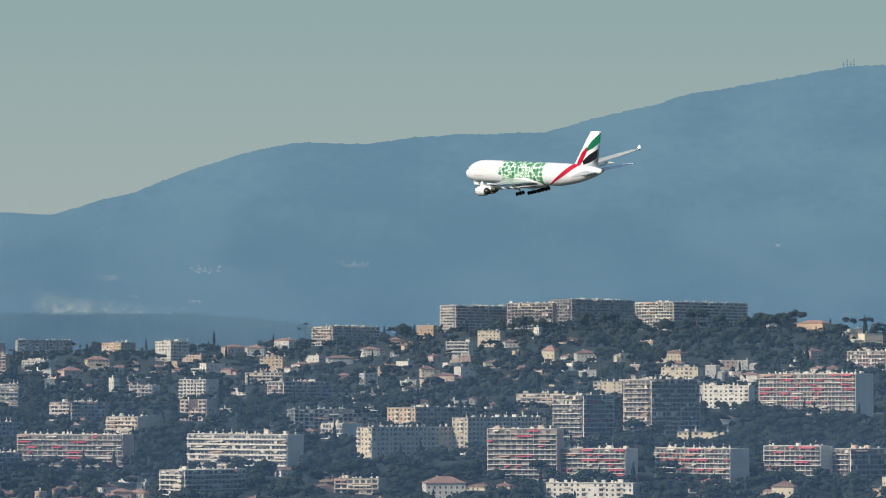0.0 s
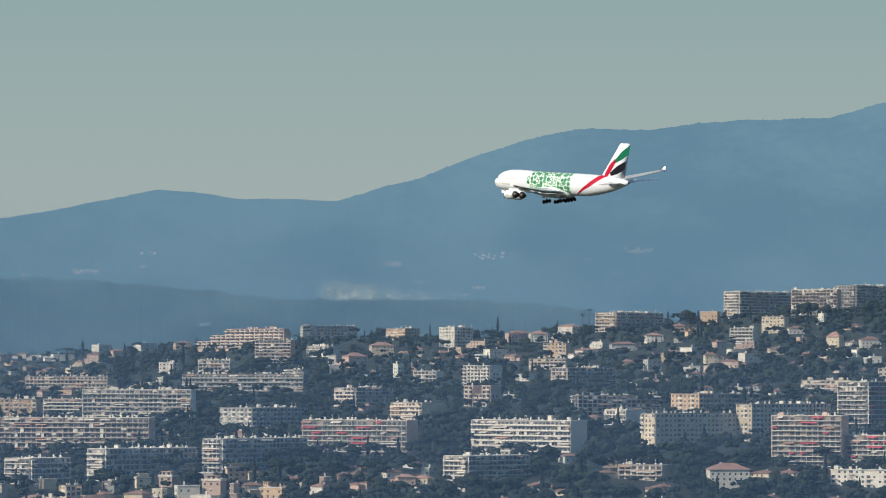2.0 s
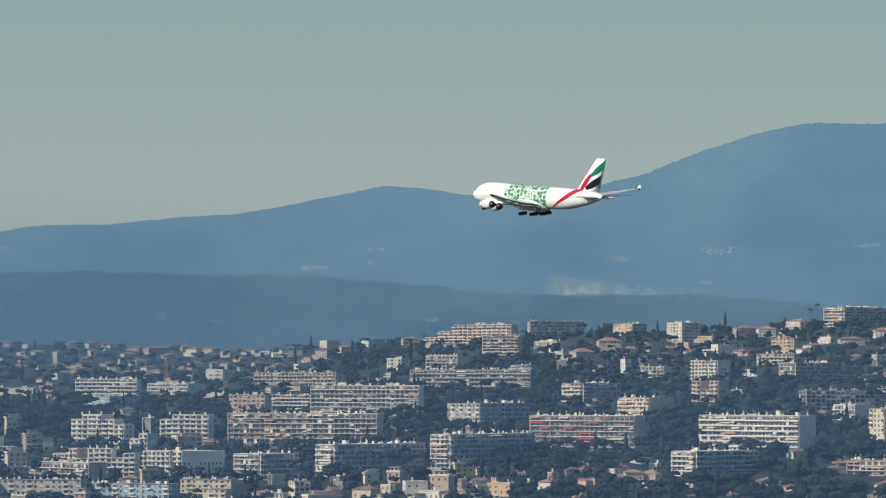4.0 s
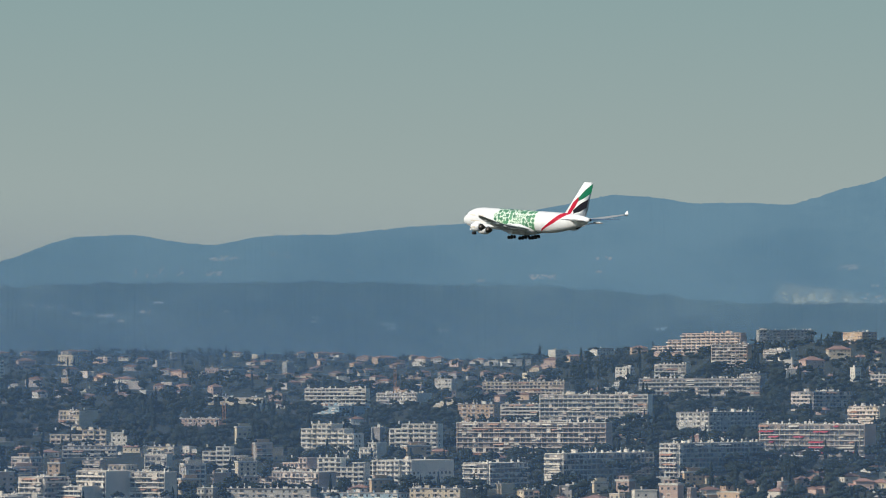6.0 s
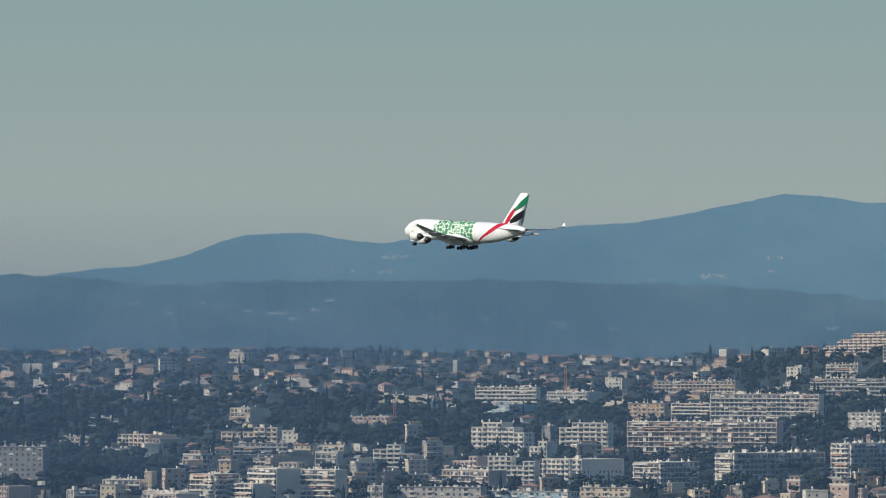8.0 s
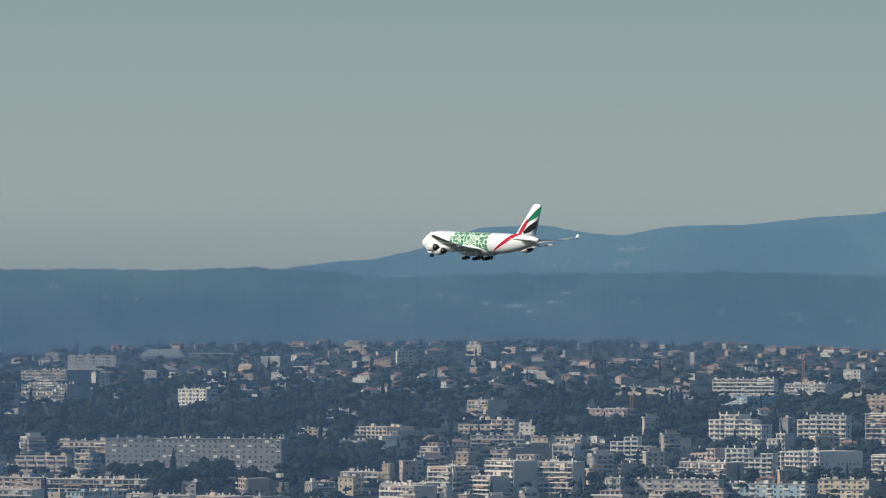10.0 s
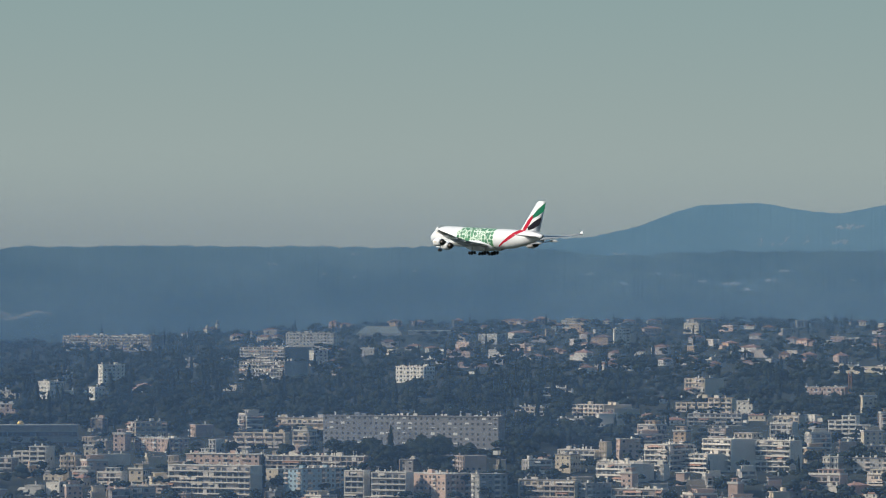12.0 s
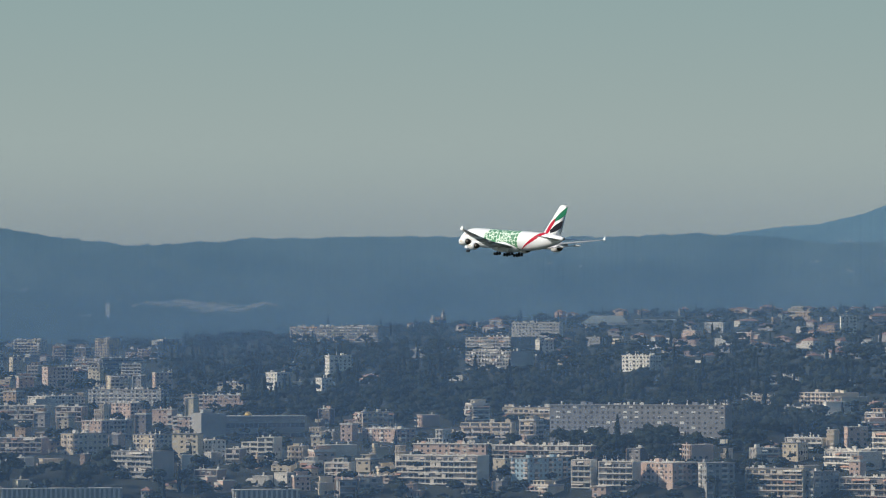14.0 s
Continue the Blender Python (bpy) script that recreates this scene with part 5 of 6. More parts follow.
def glasshouse(az, el, wide, rise, edge=False):
    d = distance(az, el)
    w, h = d * radians(wide), d * radians(rise)
    thing = tagged(new("glasshouse"), "long low glasshouse with a dusty sloping roof", "greenhouse")
    thing.matrix_world = Matrix.Translation(place(az, el)) @ Matrix.Rotation(-radians(az), 4, "Z")
    part("roof", Solid().add([(-w / 2, 0, 2.2), (w / 2, 0, 2.2), (w / 2 - 6, 24, h), (-w / 2 + 10, 24, h), (-w / 2, 0, 2.0), (w / 2, 0, 2.0), (w / 2 - 6, 24, h - 0.2), (-w / 2 + 10, 24, h - 0.2)], [(0, 1, 2, 3), (7, 6, 5, 4), (0, 4, 5, 1), (1, 5, 6, 2), (2, 6, 7, 3), (3, 7, 4, 0)]), TRANSLUCENT_ROOF, thing)
    part("wall", Solid().box(-w / 2, w / 2, 0, 0.3, -4, 2.0), WALLS["g"], thing)
    if edge:
        part("eave", Solid().box(-w / 2, w / 2, -0.6, -0.1, 2.3, 3.1), SLAB, thing, "white painted eave")
    for i in range(int(w / 8)):
        part("glazing_bar", Solid().box(-w / 2 + 8 * i, -w / 2 + 8 * i + 0.25, -0.06, 0, 0, 2.2), SLAB, thing)


glasshouse(-19.40, 0.25, 0.62, 0.13)
glasshouse(-18.68, 0.285, 0.66, 0.04, True)


# ---- far off on the ridges: a village, a quarry scar, a watch tower, masts ----
def far_village(name, label, spots, d, mat, big=1.0):
    """Tiny houses in clusters on a far slope."""
    rng = random.Random(3)
    solid = Solid()
    for az, el, count, spread in spots:
        for _ in range(round(1.6 * count)):
            p = place(az + spread * (rng.random() - 0.5), el + 0.17 * spread * (rng.random() - 0.5), d)
            w, h = (1.2 + 3.0 * rng.random() ** 2) * big, (0.7 + 0.9 * rng.random()) * big
            solid.box(p.x - w / 2, p.x + w / 2, p.y - 1, p.y + 1, p.z - 1, p.z + h)
    tagged(new(name, solid.mesh(name, mat)), label, "houses", kind="stuff")


# far walls and quarry stone: haze painted into a glowing colour
HAZY_WALL = painted_haze_material("far_pale_walls_painted_haze", (0.15, 0.245, 0.315), (0.26, 0.32, 0.365), 1.0)
HAZY_STONE = painted_haze_material("far_pale_stone_painted_haze", (0.19, 0.25, 0.285), (0.37, 0.38, 0.375), 1.0)
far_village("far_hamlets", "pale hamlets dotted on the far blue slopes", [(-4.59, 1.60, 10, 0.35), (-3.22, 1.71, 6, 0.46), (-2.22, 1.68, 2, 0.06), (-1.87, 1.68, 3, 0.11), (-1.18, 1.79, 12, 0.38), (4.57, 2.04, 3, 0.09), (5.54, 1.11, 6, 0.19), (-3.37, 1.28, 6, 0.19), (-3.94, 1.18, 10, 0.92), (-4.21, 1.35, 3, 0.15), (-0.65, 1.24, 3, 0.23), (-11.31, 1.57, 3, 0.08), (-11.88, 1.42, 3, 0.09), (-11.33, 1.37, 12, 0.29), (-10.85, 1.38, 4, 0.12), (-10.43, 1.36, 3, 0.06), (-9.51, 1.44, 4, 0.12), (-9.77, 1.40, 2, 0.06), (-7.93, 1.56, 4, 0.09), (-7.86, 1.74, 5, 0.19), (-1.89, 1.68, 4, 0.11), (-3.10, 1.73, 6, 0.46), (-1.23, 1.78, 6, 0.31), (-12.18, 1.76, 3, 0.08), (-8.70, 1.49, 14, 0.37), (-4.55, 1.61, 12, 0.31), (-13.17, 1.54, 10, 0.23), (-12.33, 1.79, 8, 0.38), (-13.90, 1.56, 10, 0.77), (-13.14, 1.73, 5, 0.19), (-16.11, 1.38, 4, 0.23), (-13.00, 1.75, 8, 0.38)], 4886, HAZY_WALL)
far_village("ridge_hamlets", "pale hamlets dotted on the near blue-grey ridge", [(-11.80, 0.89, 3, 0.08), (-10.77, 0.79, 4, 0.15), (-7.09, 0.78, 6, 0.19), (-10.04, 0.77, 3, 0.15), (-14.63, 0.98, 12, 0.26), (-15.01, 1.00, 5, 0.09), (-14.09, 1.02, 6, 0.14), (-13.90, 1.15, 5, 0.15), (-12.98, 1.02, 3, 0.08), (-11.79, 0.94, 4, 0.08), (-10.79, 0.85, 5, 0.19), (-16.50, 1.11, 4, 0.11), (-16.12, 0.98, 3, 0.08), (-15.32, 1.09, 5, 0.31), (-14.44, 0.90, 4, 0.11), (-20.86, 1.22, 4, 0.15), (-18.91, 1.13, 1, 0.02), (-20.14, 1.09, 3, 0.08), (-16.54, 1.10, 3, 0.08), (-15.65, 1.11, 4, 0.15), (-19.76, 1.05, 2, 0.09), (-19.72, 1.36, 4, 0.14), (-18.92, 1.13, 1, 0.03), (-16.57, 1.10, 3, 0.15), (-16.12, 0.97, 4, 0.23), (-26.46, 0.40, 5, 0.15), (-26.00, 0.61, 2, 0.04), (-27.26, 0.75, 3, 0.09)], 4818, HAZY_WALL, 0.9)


def quarry(az, el, wide, tall):
    """A bare pale scar with uneven benches on the wooded slope."""
    rng = random.Random(8)
    solid = Solid()
    for i in range(420):
        k = min(1.0, max(0.0, rng.gauss(0.52, 0.22))) if i % 3 else rng.random()
        lie = 0.10 * math.sin(k * 7.0) + 0.05 * math.sin(k * 23.0)
        p = place(az + wide * (k - 0.5), el + tall * (lie + 0.34 * (rng.random() - 0.5) * (1.2 - abs(2 * k - 1))), 4812)
        w, h = 0.8 + 3.6 * rng.random() ** 2, 0.25 + 0.5 * rng.random()
        solid.rings([[(p.x + w * a * s, p.y + o, p.z + h * (b + 0.5 * a * math.sin(9 * k)) * s) for a, b in ((-1, 0), (-0.4, 0.8), (0.5, 0.6), (1, 0), (0.3, -0.7), (-0.5, -0.6))] for o, s in ((0, 1.0), (-2, 0.6))])
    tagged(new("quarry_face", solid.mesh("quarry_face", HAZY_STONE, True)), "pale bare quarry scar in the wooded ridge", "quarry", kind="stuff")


quarry(-24.83, 0.53, 1.95, 0.34)
watch = tagged(new("watch_tower"), "pale square tower standing in the far woods", "tower")
watch.matrix_world = Matrix.Translation(place(-26.15, 0.41, 4810)) @ Matrix.Rotation(radians(26), 4, "Z")
# the tower's sunlit, hazy tone is painted in as emission
PALE_TOWER = painted_haze_material("far_stone_painted_sun_haze", (0.26, 0.31, 0.34), (0.36, 0.38, 0.38), 1.0)
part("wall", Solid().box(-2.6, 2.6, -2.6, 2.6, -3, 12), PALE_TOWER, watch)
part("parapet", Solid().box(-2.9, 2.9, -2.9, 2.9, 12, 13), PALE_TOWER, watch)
# the masts glow in the ridge's painted haze blue
for k, az in enumerate((5.44, 5.49, 5.54, 5.58)):
    mast = tagged(new("radio_mast"), "thin radio mast on the mountain top", "mast", "masts on the summit")
    mast.matrix_world = Matrix.Translation(place(az, 4.42, 4936))
    part("pole", Solid().box(-0.5, 0.5, -0.5, 0.5, -2, 9 + 3 * (k % 2)), FAR_BLUE, mast)
    part("dish", Solid().box(-1.1, 1.1, -0.7, 0.7, 5, 6), FAR_BLUE, mast)


def smoke(az0, az1, el, rise):
    """A thin drift of pale smoke over the far valley: one ragged see-through sheet."""
    m = bpy.data.materials.new("thin_smoke")
    m.use_nodes = True
    n, l = m.node_tree.nodes, m.node_tree.links
    n.remove(n["Principled BSDF"])
    clear, pale, mix = n.new("ShaderNodeBsdfTransparent"), n.new("ShaderNodeBsdfDiffuse"), n.new("ShaderNodeMixShader")
    pale.inputs["Color"].default_value = (0.42, 0.50, 0.50, 1)
    co, tex = n.new("ShaderNodeTexCoord"), n.new("ShaderNodeTexNoise")
    tex.inputs["Scale"].default_value, tex.inputs["Detail"].default_value = 0.09, 5
    l.new(co.outputs["Object"], tex.inputs["Vector"])
    cut = n.new("ShaderNodeSeparateXYZ")
    l.new(co.outputs["Generated"], cut.inputs[0])

    def maths(op, a, b, clamp=False):
        node = n.new("ShaderNodeMath")
        node.operation, node.use_clamp = op, clamp
        for i, v in enumerate((a, b)):
            if isinstance(v, (int, float)):
                node.inputs[i].default_value = v
            else:
                l.new(v, node.inputs[i])
        return node.outputs[0]

    x, z = cut.outputs["X"], cut.outputs["Z"]
    ends = maths("MULTIPLY", maths("MULTIPLY", x, 8.0, True), maths("MULTIPLY", maths("SUBTRACT", 1.0, x), 1.4, True))
    lid = maths("MULTIPLY", maths("SUBTRACT", 1.0, maths("ADD", z, maths("MULTIPLY", x, 0.75))), 2.0, True)
    foot = maths("MULTIPLY", z, 6.0, True)
    ragged = maths("MULTIPLY", maths("SUBTRACT", tex.outputs["Fac"], 0.22), 2.4, True)
    l.new(maths("MULTIPLY", maths("MULTIPLY", maths("MULTIPLY", ends, lid), maths("MULTIPLY", foot, ragged)), 0.8), mix.inputs["Fac"])
    l.new(clear.outputs[0], mix.inputs[1])
    l.new(pale.outputs[0], mix.inputs[2])
    l.new(mix.outputs[0], n["Material Output"].inputs["Surface"])
    solid = Solid()
    for j in range(6):
        for i in range(25):
            p = place(az0 + (az1 - az0) * i / 24, el + rise * j / 5, 4795)
            solid.v.append((p.x, p.y + 6 * noise.noise(Vector((i * 0.4, j * 0.6, 2))) + 4 * j, p.z))
    solid.f += [(j * 25 + i, j * 25 + i + 1, j * 25 + i + 26, j * 25 + i + 25) for j in range(5) for i in range(24)]
    tagged(new("smoke_drift", solid.mesh("smoke_drift", m, True)), "thin pale smoke drifting over the far valley", "smoke", kind="stuff")


smoke(-5.6, -3.4, 1.09, 0.36)


def institute(az0, az1, el, top_el):
    """A long modern building: a plain end block, a low wing with a band of glass, and a small golden dome."""
    d = distance((az0 + az1) / 2, el)
    w, h = d * radians(az1 - az0), d * radians(top_el - el)
    RECTS.append((az0, az1, el, top_el, d))
    thing = tagged(new("institute"), "long grey modern building with a glass band and small golden dome", "building")
    thing.matrix_world = Matrix.Translation(place((az0 + az1) / 2, el)) @ Matrix.Rotation(-radians(az0 + az1) / 2 + 0.35, 4, "Z")
    x0, x1, xs = -w * 0.53, w * 0.53, -w * 0.53 + w * 0.25
    part("end_block", Solid().box(x0, xs, -2, 16, -8, h), WALLS["g"], thing, "plain grey end block")
    part("wing", Solid().box(xs, x1, 0, 14, -8, h * 0.86), WALLS["g"], thing)
    part("roof", Solid().box(xs, x1 + 0.6, -0.7, 14.6, h * 0.86, h * 0.86 + 0.6), SLAB, thing)
    for k, (z0, z1) in enumerate(((0.10, 0.24), (0.46, 0.62))):
        part("glass_band", Solid().box(xs + 0.5, x1 - 0.5, -0.12, -0.02, h * z0, h * z1), GLASS, thing, "dark band of windows")
        n = int((x1 - xs) / 3)
        bars = Solid()
        for i in range(n):
            bars.box(xs + 0.5 + 3 * i, xs + 0.68 + 3 * i, -0.3, -0.12, h * z0, h * z1)
        tagged(part("mullions", bars, WALLS["b"], thing), kind="stuff")
    part("roof_housing", Solid().box(x0 + 3, x0 + 9, 3, 9, h, h + 2.2), WALLS["g"], thing)
    top = h * 0.86 + 0.6
    part("dome", Solid().rings([[(-w * 0.02 + r * math.cos(i * math.tau / 14), 5 + r * math.sin(i * math.tau / 14), top + z) for i in range(14)] for r, z in ((2.3, 0), (2.2, 0.9), (1.7, 1.7), (0.9, 2.2), (0.1, 2.4))]), material("golden_dome_metal", (0.75, 0.52, 0.16), 0.35, 0.1, 1.0, metal=0.4), thing, "small golden dome", True)


institute(-24.90, -23.47, -1.30, -0.93)
white_hall = tagged(new("white_hall"), "windowless bright white box-shaped hall", "building")
white_hall.matrix_world = Matrix.Translation(place(-26.98, -0.86)) @ Matrix.Rotation(radians(27 + 20), 4, "Z")
part("wall", Solid().box(-7.5, 7.5, 0, 14, -6, 6.6), WALLS["w"], white_hall)
part("roof", Solid().box(-7.8, 7.8, -0.3, 14.3, 6.6, 7.0), SLAB, white_hall)
long_hall(-27.61, -25.96, -2.14, 0.19)
long_hall(-24.45, -23.55, -2.14, 0.16)


# ---- the airliner: x towards the nose, y to its left wing, z up ----
NOSE = 36.4
HULL = [(0.0, 0.05, -0.95, -1.05), (0.15, 0.55, -0.45, -1.55), (0.6, 1.15, 0.1, -2.15), (1.3, 1.7, 0.75, -2.7), (2.4, 2.25, 1.6, -3.2), (4.0, 2.8, 2.6, -3.65), (6.0, 3.22, 3.45, -3.98), (8.5, 3.48, 4.0, -4.15), (11.5, 3.57, 4.2, -4.2), (30, 3.57, 4.2, -4.2), (47, 3.57, 4.2, -4.2), (51, 3.48, 4.18, -4.0), (55, 3.25, 4.12, -3.45), (59, 2.85, 4.0, -2.65), (63, 2.3, 3.82, -1.7), (66.5, 1.65, 3.5, -0.6), (69.2, 1.1, 3.1, 0.35), (70.9, 0.65, 2.7, 1.05), (71.5, 0.4, 2.45, 1.4)]


def hull(s):
    for a, b in zip(HULL, HULL[1:]):
        if s <= b[0]:
            k = (s - a[0]) / (b[0] - a[0])
            return tuple(a[i] + (b[i] - a[i]) * k for i in (1, 2, 3))
    return HULL[-1][1:]


def hull_y(s, z):
    w, top, low = hull(s)
    k = abs((z - (top + low) / 2) / ((top - low) / 2))
    return w * max(0.0, 1 - min(1, k) ** 2.1) ** (1 / 2.1)


def paint(name, colour, rough=0.35, gloss=0.3):
    return material(name, colour, rough, 0.05, 0.25, coat=gloss)


def bubble_paint():
    """White paint with a patch of round green leaf-patterned bubbles along the middle of the hull."""
    m = paint("white_hull_with_green_bubbles", (0.90, 0.925, 0.96))
    n, l = m.node_tree.nodes, m.node_tree.links
    b = n["Principled BSDF"]
    white = b.inputs["Base Color"].links[0].from_socket
    co, flat = n.new("ShaderNodeTexCoord"), n.new("ShaderNodeSeparateXYZ")
    l.new(co.outputs["Object"], flat.inputs[0])
    join = n.new("ShaderNodeCombineXYZ")
    l.new(flat.outputs["X"], join.inputs["X"])

    def maths(op, a, b_=None, c=None):
        node = n.new("ShaderNodeMath")
        node.operation = op
        for i, v in enumerate((a, b_, c)):
            if v is None:
                continue
            if isinstance(v, (int, float)):
                node.inputs[i].default_value = v
            else:
                l.new(v, node.inputs[i])
        return node.outputs[0]

    # wrapped round the hull, so that the bubbles stay round near the crown
    l.new(maths("MULTIPLY", maths("ARCTAN2", flat.outputs["Z"], maths("ABSOLUTE", flat.outputs["Y"])), 4.0), join.inputs["Y"])
    cells = n.new("ShaderNodeTexVoronoi")
    cells.voronoi_dimensions, cells.feature = "2D", "F1"
    cells.inputs["Scale"].default_value, cells.inputs["Randomness"].default_value = 0.55, 0.55
    l.new(join.outputs[0], cells.inputs["Vector"])
    rnd, centre = n.new("ShaderNodeSeparateColor"), n.new("ShaderNodeSeparateXYZ")
    l.new(cells.outputs["Color"], rnd.inputs[0])
    l.new(cells.outputs["Position"], centre.inputs[0])
    size = maths("MULTIPLY_ADD", rnd.outputs[0], 0.15, 0.37)
    disc = maths("LESS_THAN", cells.outputs["Distance"], size)
    hollow = maths("MULTIPLY", maths("LESS_THAN", cells.outputs["Distance"], maths("MULTIPLY", size, 0.62)), maths("GREATER_THAN", rnd.outputs[2], 0.72))
    centre_x = centre.outputs["X"]
    inside = maths("MULTIPLY", maths("LESS_THAN", centre_x, 15.2), maths("GREATER_THAN", centre_x, -7.8))
    rings_only = maths("MULTIPLY", disc, maths("SUBTRACT", 1.0, hollow))
    mask = maths("MULTIPLY", rings_only, inside)
    ramp = n.new("ShaderNodeValToRGB")
    ramp.color_ramp.elements[0].color, ramp.color_ramp.elements[1].color = (0.015, 0.16, 0.08, 1), (0.15, 0.42, 0.23, 1)
    fleck = n.new("ShaderNodeTexNoise")
    fleck.inputs["Scale"].default_value = 1.6
    l.new(join.outputs[0], fleck.inputs["Vector"])
    l.new(maths("ADD", maths("MULTIPLY", rnd.outputs[1], 0.75), maths("MULTIPLY_ADD", fleck.outputs["Fac"], 0.8, -0.3)), ramp.inputs["Fac"])
    pale = n.new("ShaderNodeMix")
    pale.data_type = "RGBA"
    l.new(maths("MULTIPLY", inside, maths("LESS_THAN", cells.outputs["Distance"], 0.75)), pale.inputs["Factor"])
    l.new(white, pale.inputs["A"])
    pale.inputs["B"].default_value = (0.70, 0.84, 0.72, 1)
    mix = n.new("ShaderNodeMix")
    mix.data_type = "RGBA"
    l.new(mask, mix.inputs["Factor"])
    l.new(pale.outputs["Result"], mix.inputs["A"])
    l.new(ramp.outputs["Color"], mix.inputs["B"])
    l.new(mix.outputs["Result"], b.inputs["Base Color"])
    return m


HULL_PAINT, WHITE_PAINT = bubble_paint(), paint("white_gloss_paint", (0.90, 0.925, 0.96))
WING_PAINT = paint("pale_grey_wing_paint", (0.50, 0.52, 0.53), 0.4)
RED, GREEN, BLACK = paint("red_livery_paint", (0.52, 0.012, 0.045), 0.45, 0.1), paint("green_livery_paint", (0.010, 0.175, 0.095), 0.45, 0.1), paint("black_livery_paint", (0.010, 0.011, 0.020), 0.6, 0.0)
for dull in (RED, GREEN, BLACK):
    dull.node_tree.nodes["Principled BSDF"].inputs["Specular IOR Level"].default_value = 0.12
GOLD = paint("pale_gold_lettering", (0.76, 0.71, 0.64))
TYRE = material("black_tyre_rubber", (0.02, 0.02, 0.022), 0.9, 0.2, 2)
STRUT = material("grey_landing_gear_steel", (0.30, 0.31, 0.32), 0.45, 0.15, 1, metal=0.6)
HOT = material("dark_exhaust_metal", (0.07, 0.065, 0.06), 0.45, 0.2, 1, metal=0.7)
INTAKE = material("polished_intake_lip", (0.62, 0.63, 0.64), 0.25, 0.05, 1, metal=0.9)


def wing_skin(sections):
    """Lofts an aerofoil through sections: leading edge s, span y, height z, chord, thickness."""
    shape = [(1.0, 0.0), (0.75, 0.30), (0.45, 0.52), (0.2, 0.46), (0.06, 0.26), (0.0, 0.0), (0.06, -0.24), (0.2, -0.40), (0.45, -0.42), (0.75, -0.18)]
    return Solid().rings([[(NOSE - s - c * u, y, z + t * v) for u, v in shape] for s, y, z, c, t in sections])


def fin_skin(sections):
    shape = [(1.0, 0.0), (0.6, 0.5), (0.25, 0.5), (0.05, 0.25), (0.0, 0.0), (0.05, -0.25), (0.25, -0.5), (0.6, -0.5)]
    return Solid().rings([[(NOSE - s - c * u, t * v, z) for u, v in shape] for s, z, c, t in sections])


def round_body(rows, x, y, z, n=20):
    """A body of revolution along x: rows of (distance aft, radius)."""
    return Solid().rings([[(x - a, y + r * math.cos(i * math.tau / n), z + r * math.sin(i * math.tau / n)) for i in range(n)] for a, r in rows])


def decal(edge_a, edge_b, surface, lift=0.04, n=14, m=5):
    """A painted field on both sides of the aircraft between two edges of (s, z) points."""
    solid = Solid()
    for sign in (1, -1):
        k = len(solid.v)
        for i in range(n + 1):
            t = i / n
            (s0, z0), (s1, z1) = run(edge_a, t), run(edge_b, t)
            for j in range(m + 1):
                s, z = s0 + (s1 - s0) * j / m, z0 + (z1 - z0) * j / m
                solid.v.append((NOSE - s, sign * (surface(s, z) + lift), z))
        for i in range(n):
            for j in range(m):
                a = k + i * (m + 1) + j
                solid.f.append((a, a + 1, a + m + 2, a + m + 1) if sign < 0 else (a, a + m + 1, a + m + 2, a + 1))
    return solid


def run(line, t):
    t = t * (len(line) - 1)
    i = min(int(t), len(line) - 2)
    k = t - i
    return tuple(line[i][c] + (line[i + 1][c] - line[i][c]) * k for c in (0, 1))


def fin_y(s, z):
    k = max(0.0, (z - 3.4) / 13.0)
    lead, chord, thick = 56.6 + 11.0 * k, 12.6 - 7.4 * k, 1.1 - 0.65 * k
    u = (s - lead) / chord
    return thick * 0.5 * max(0.0, min(1.0, u / 0.25 if u < 0.25 else (1 - u) / 0.4 if u > 0.6 else 1.0))


def tail_y(s, z):
    return max(fin_y(s, z), hull_y(s, z))


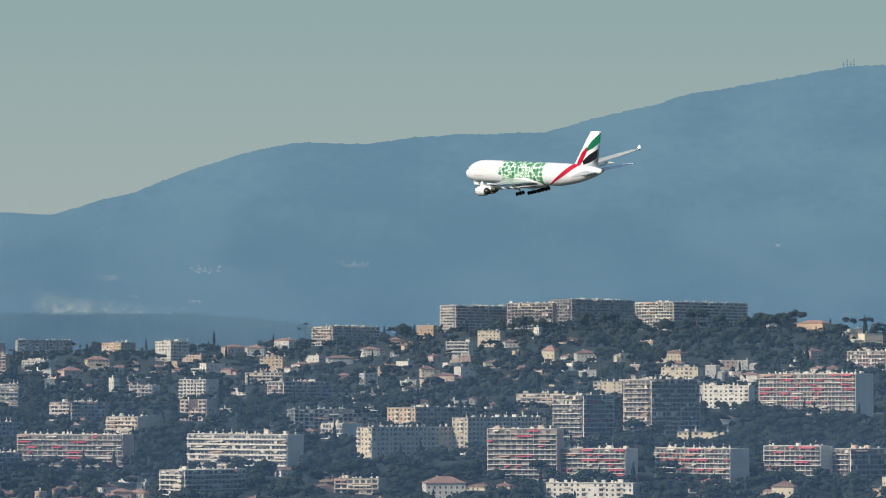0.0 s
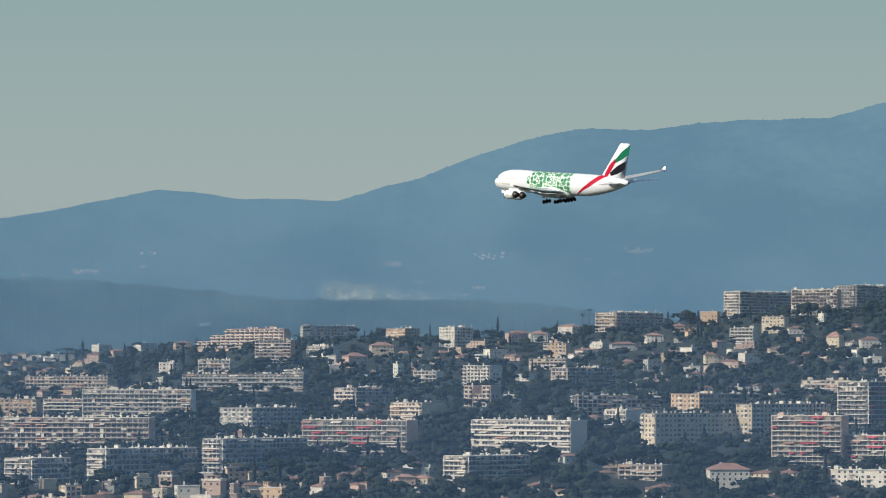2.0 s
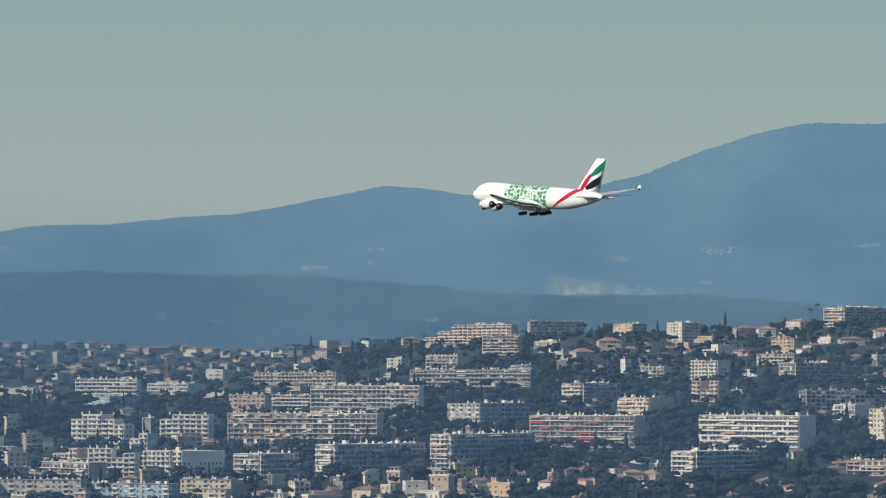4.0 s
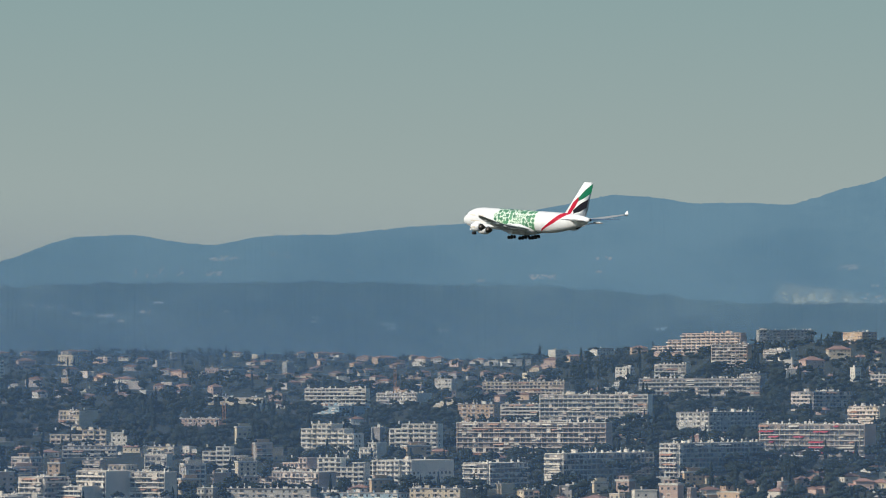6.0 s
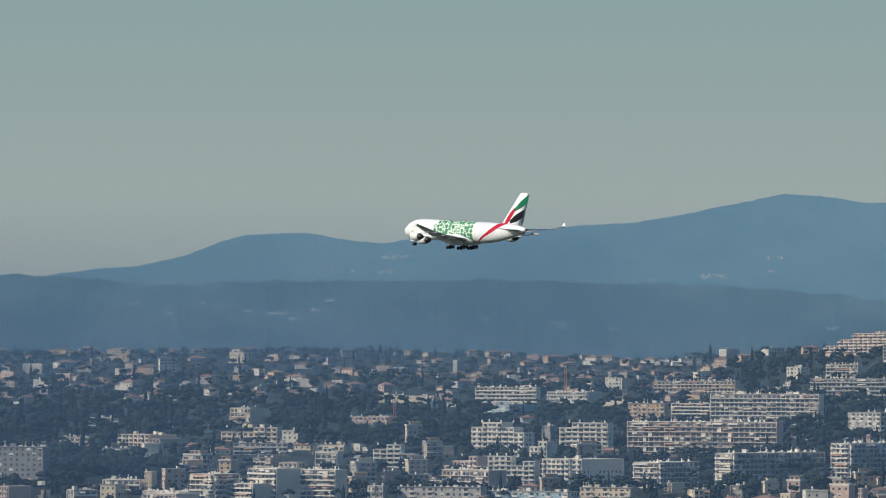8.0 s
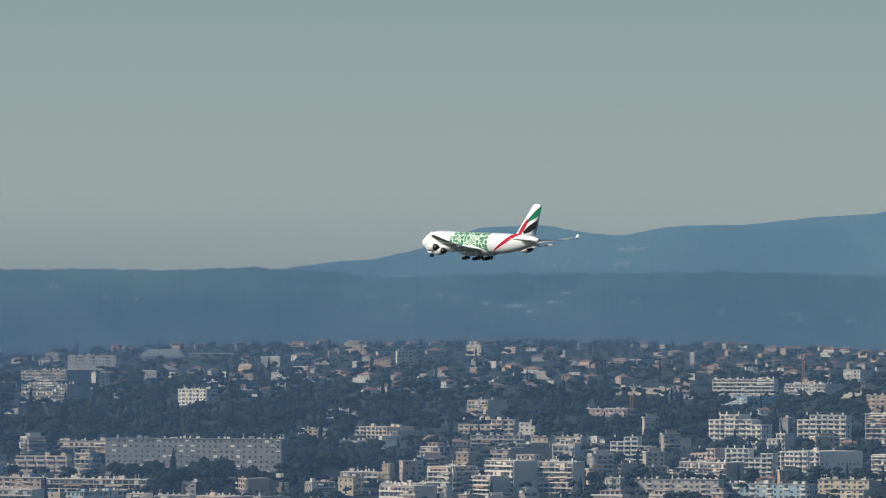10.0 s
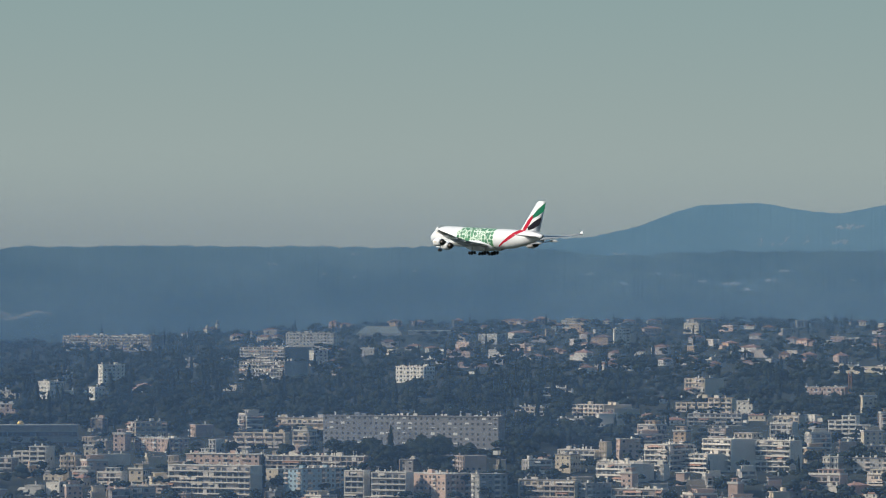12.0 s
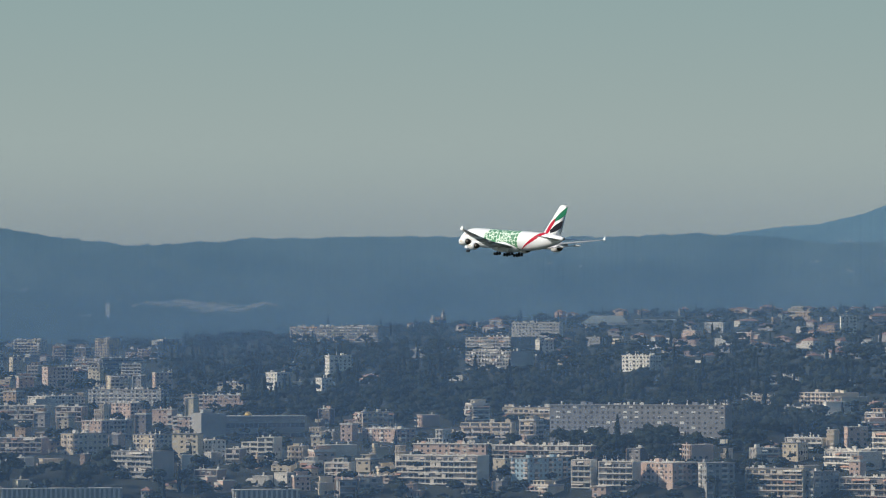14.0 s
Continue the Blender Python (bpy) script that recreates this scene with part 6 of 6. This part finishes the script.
def build_airliner():
    plane = tagged(new("airliner"), "double-deck airliner, white with green bubbles, landing gear down", "airplane")
    rings = []
    for s, w, top, low in HULL:
        c, h = (top + low) / 2, (top - low) / 2
        ring = []
        for i in range(36):
            a = i * math.tau / 36
            ca, sa = math.cos(a), math.sin(a)
            ring.append((NOSE - s, w * math.copysign(abs(ca) ** (2 / 2.1), ca), c + h * math.copysign(abs(sa) ** (2 / 2.1), sa)))
        rings.append(ring)
    fuselage = part("fuselage", Solid().rings(rings), HULL_PAINT, plane, "white hull with a patch of green bubbles", True)
    part("cockpit_window", decal([(2.0, 0.55), (3.6, 0.95)], [(2.6, 1.15), (3.7, 1.55)], hull_y, 0.03), GLASS, fuselage, "dark cockpit window band")
    part("tail_cone_exhaust", round_body([(0, 0.42), (0.5, 0.36), (0.5, 0.2)], NOSE - 71.4, 0, 1.95, 12), HOT, fuselage)
    # the owner's name stands in for itself as a plain bar
    for s, z, wide in ((6.3, 0.9, 8.4), (7.0, -1.3, 5.2)):
        part("lettering_bar", decal([(s, z), (s + wide, z)], [(s, z + 0.42), (s + wide, z + 0.42)], hull_y, 0.03), GOLD, fuselage, "pale gold lettering as a bar")
    part("belly_fairing", round_body([(0, 0.4), (3, 2.6), (8, 3.5), (15, 3.6), (21, 2.9), (26, 0.6)], NOSE - 20.5, 0, -2.1, 24), WHITE_PAINT, plane, "", True)
    fin = part("fin", fin_skin([(56.6, 3.4, 12.6, 1.1), (58.4, 5.2, 11.5, 1.0), (67.4, 16.1, 5.3, 0.46), (68.0, 16.4, 4.6, 0.2)]), WHITE_PAINT, plane, "white fin with a waving red, green, white and black flag", True)
    part("red_stripe", decal([(65.1, 10.6), (61.2, 7.6), (57.6, 4.2), (52.2, 0.3), (46.2, -3.5)], [(65.4, 9.4), (63.4, 6.6), (61.2, 4.0), (54.8, 0.2), (46.5, -3.55)], tail_y, 0.05, 40, 6), RED, fin, "red band sweeping from fin to belly")
    part("green_stripe", decal([(64.8, 9.9), (68.2, 13.0), (72.6, 15.9)], [(65.2, 9.0), (68.4, 10.3), (71.8, 12.4)], fin_y, 0.05), GREEN, fin, "green field")
    part("black_stripe", decal([(62.3, 5.3), (66.0, 7.8), (70.5, 10.0)], [(62.8, 4.1), (66.0, 4.9), (69.5, 6.6)], fin_y, 0.05), BLACK, fin, "black field")
    for side in (1, -1):
        wing = part("wing", wing_skin([(21.5, side * 2.4, -2.9, 18.5, 2.6), (25.0, side * 7.0, -2.5, 15.2, 2.0), (30.9, side * 14.5, -1.5, 10.6, 1.35), (39.6, side * 26.5, 0.5, 7.0, 0.8), (47.6, side * 37.5, 2.6, 4.0, 0.42), (49.2, side * 39.6, 3.0, 3.0, 0.3)]), WING_PAINT, plane, "swept grey wing", True)
        part("wingtip_fence", fin_skin([(50.4, 2.4, 0.9, 0.06), (49.6, 3.0, 2.2, 0.14), (50.9, 4.4, 0.7, 0.06)]), WHITE_PAINT, wing, "white wingtip fence").location = (0, side * 39.75, 0)
        for s0, y0, s1, y1, z0, z1, c in ((39.2, 5.2, 40.8, 14.2, -2.95, -2.0, 4.3), (41.0, 14.9, 45.6, 25.8, -2.0, -0.3, 2.9)):
            part("flap", wing_skin([(s0 - 0.5, side * y0, z0 - 0.5, c, 0.5), (s1 - 0.5, side * y1, z1 - 0.4, c * 0.85, 0.4)]), WING_PAINT, wing, "extended landing flap", True).rotation_euler = (0, 0, 0)
        for s0, y0, z0 in ((38.0, 9.5, -3.1), (40.3, 15.5, -2.5), (43.3, 20.8, -1.5), (46.2, 27.5, -0.35)):
            part("flap_track_fairing", round_body([(0, 0.12), (1.4, 0.48), (3.6, 0.5), (5.6, 0.1)], NOSE - s0 + 1.5, side * y0, z0, 10), WING_PAINT, wing, "", True)
        part("stabiliser", wing_skin([(61.8, side * 1.2, 1.6, 8.2, 0.9), (70.3, side * 14.6, 2.3, 3.0, 0.3), (71.2, side * 15.2, 2.35, 1.8, 0.15)]), WING_PAINT if side > 0 else WHITE_PAINT, plane, "tailplane half", True)
        for s0, y0, z0, lead in ((24.9, 14.4, -3.75, 30.9), (33.1, 25.6, -2.2, 38.9)):
            engine = part("engine", round_body([(0.0, 1.45), (0.25, 1.62), (1.4, 1.78), (3.0, 1.74), (4.4, 1.52), (4.5, 1.35), (4.3, 1.2)], NOSE - s0, side * y0, z0, 24), WHITE_PAINT, plane, "white turbofan nacelle", True)
            part("intake_lip", round_body([(0.35, 1.43), (0.0, 1.34), (-0.12, 1.46), (0.0, 1.58), (0.3, 1.64)], NOSE - s0, side * y0, z0, 24), INTAKE, engine, "", True)
            part("fan", round_body([(-0.02, 0.25), (-0.02, 1.36), (0.03, 1.36)], NOSE - s0 - 0.05, side * y0, z0, 20), HOT, engine, "dark fan face")
            part("exhaust", round_body([(3.6, 1.35), (5.2, 1.05), (6.0, 0.78), (6.0, 0.5), (7.2, 0.08)], NOSE - s0, side * y0, z0, 18), HOT, engine, "dark exhaust cone", True)
            pylon = Solid().rings([[(NOSE - s, side * y0 + w, z) for s, w in ((s0 + 1.2, 0), (s0 + 2.5, 0.28), (lead + 3.5, 0.25), (lead + 4.5, 0), (lead + 3.5, -0.25), (s0 + 2.5, -0.28))] for z in (z0 + 1.4, z0 + 2.3)])
            part("pylon", pylon, WHITE_PAINT, engine)
            part("lettering_bar", Solid().box(NOSE - s0 - 2.9, NOSE - s0 - 1.0, side * y0 + 1.70, side * y0 + 1.80, z0 - 0.35, z0 + 0.35), GOLD, engine, "grey lettering as a bar")
    # landing gear: nose, two wing legs with four wheels, two body legs with six
    for name, s, y, z, axles, gap in (("nose_gear", 5.6, 0.0, -6.2, (0,), 0.55), ("wing_gear", 34.2, 6.2, -6.35, (-0.85, 0.85), 0.7), ("wing_gear", 34.2, -6.2, -6.35, (-0.85, 0.85), 0.7), ("body_gear", 37.6, 2.7, -6.35, (-1.7, 0, 1.7), 0.75), ("body_gear", 37.6, -2.7, -6.35, (-1.7, 0, 1.7), 0.75)):
        r = 0.7 if name != "nose_gear" else 0.62
        leg = part(name, Solid().rings([[(NOSE - s + 0.22 * math.cos(i), y + 0.22 * math.sin(i), zz) for i in (0, 1.05, 2.1, 3.14, 4.2, 5.25)] for zz in (z, -3.0)]).box(NOSE - s - max(axles) - 0.3, NOSE - s + max(axles) + 0.3, y - 0.18, y + 0.18, z - 0.15, z + 0.2), STRUT, plane, "lowered landing gear leg")
        part("gear_door", Solid().box(NOSE - s - 1.3, NOSE - s + 1.3, y + 1.0, y + 1.08, -5.0, -3.6), WHITE_PAINT, leg, "open white gear door")
        for a in axles:
            for side in (-1, 1):
                w = Solid().rings([[(NOSE - s + a + rr * math.cos(i * math.tau / 16), y + side * gap + yy, z - 0.2 * a + rr * math.sin(i * math.tau / 16)) for i in range(16)] for yy, rr in ((-0.25, r * 0.8), (-0.18, r), (0.18, r), (0.25, r * 0.8))])
                part("tyre", w, TYRE, leg, "", True)
    return plane


airliner = build_airliner()

def build_insect():
    """A small dark flying insect close to the lens."""
    thing = tagged(new("insect"), "tiny dark flying insect, wings spread", "insect")
    dark = material("dark_insect_shell", (0.03, 0.03, 0.032), 0.5, 0.2, 200)
    body = [(-0.0035, 0.0003), (-0.002, 0.0009), (0.0, 0.0007), (0.0015, 0.0010), (0.003, 0.0008), (0.0038, 0.0002)]
    part("body", Solid().rings([[(x, r * math.cos(i * math.tau / 8), r * math.sin(i * math.tau / 8)) for i in range(8)] for x, r in body]), dark, thing, "", True)
    for side in (-1, 1):
        part("wing", Solid().rings([[(0.001, side * y, z0 + 0.6 * y), (0.001 - c, side * y, z0 + 0.6 * y), (0.001 - c * 0.5, side * y, z0 + 0.6 * y + 0.0001)] for y, c, z0 in ((0.0005, 0.0008, 0.0006), (0.003, 0.0016, 0.0006), (0.0045, 0.0006, 0.0006))]), dark, thing, "dusky spread wing")
    return thing


insect = build_insect()


def motions():
    walk(airliner, [(t, pose(x, y, EYE + z + 0.4, 0, 0, head) @ pose(0, 0, 0, 0, -nose - 0.3, 0) @ pose(0, 0, 0, -bank, 0, 0)) for t, x, y, z, head, nose, bank in FLIGHT])

    # bearing and height angle of the insect, six metres from the lens
    way = [(0, 12.31, 24.00), (6, 3.31, 20.00), (10.5, -7.28, 13.58), (11.4, -12.15, 5.15), (11.5, -12.69, 4.21), (11.6, -13.23, 3.28), (11.7, -13.78, 2.34), (12.2, -16.48, -1.40), (14, -33.23, -9.00)]
    walk(insect, [(t, Matrix.Translation(place(az, el, 6.0)) @ pose(0, 0, 0, 0, 50, -az)) for t, az, el in way])


motions()
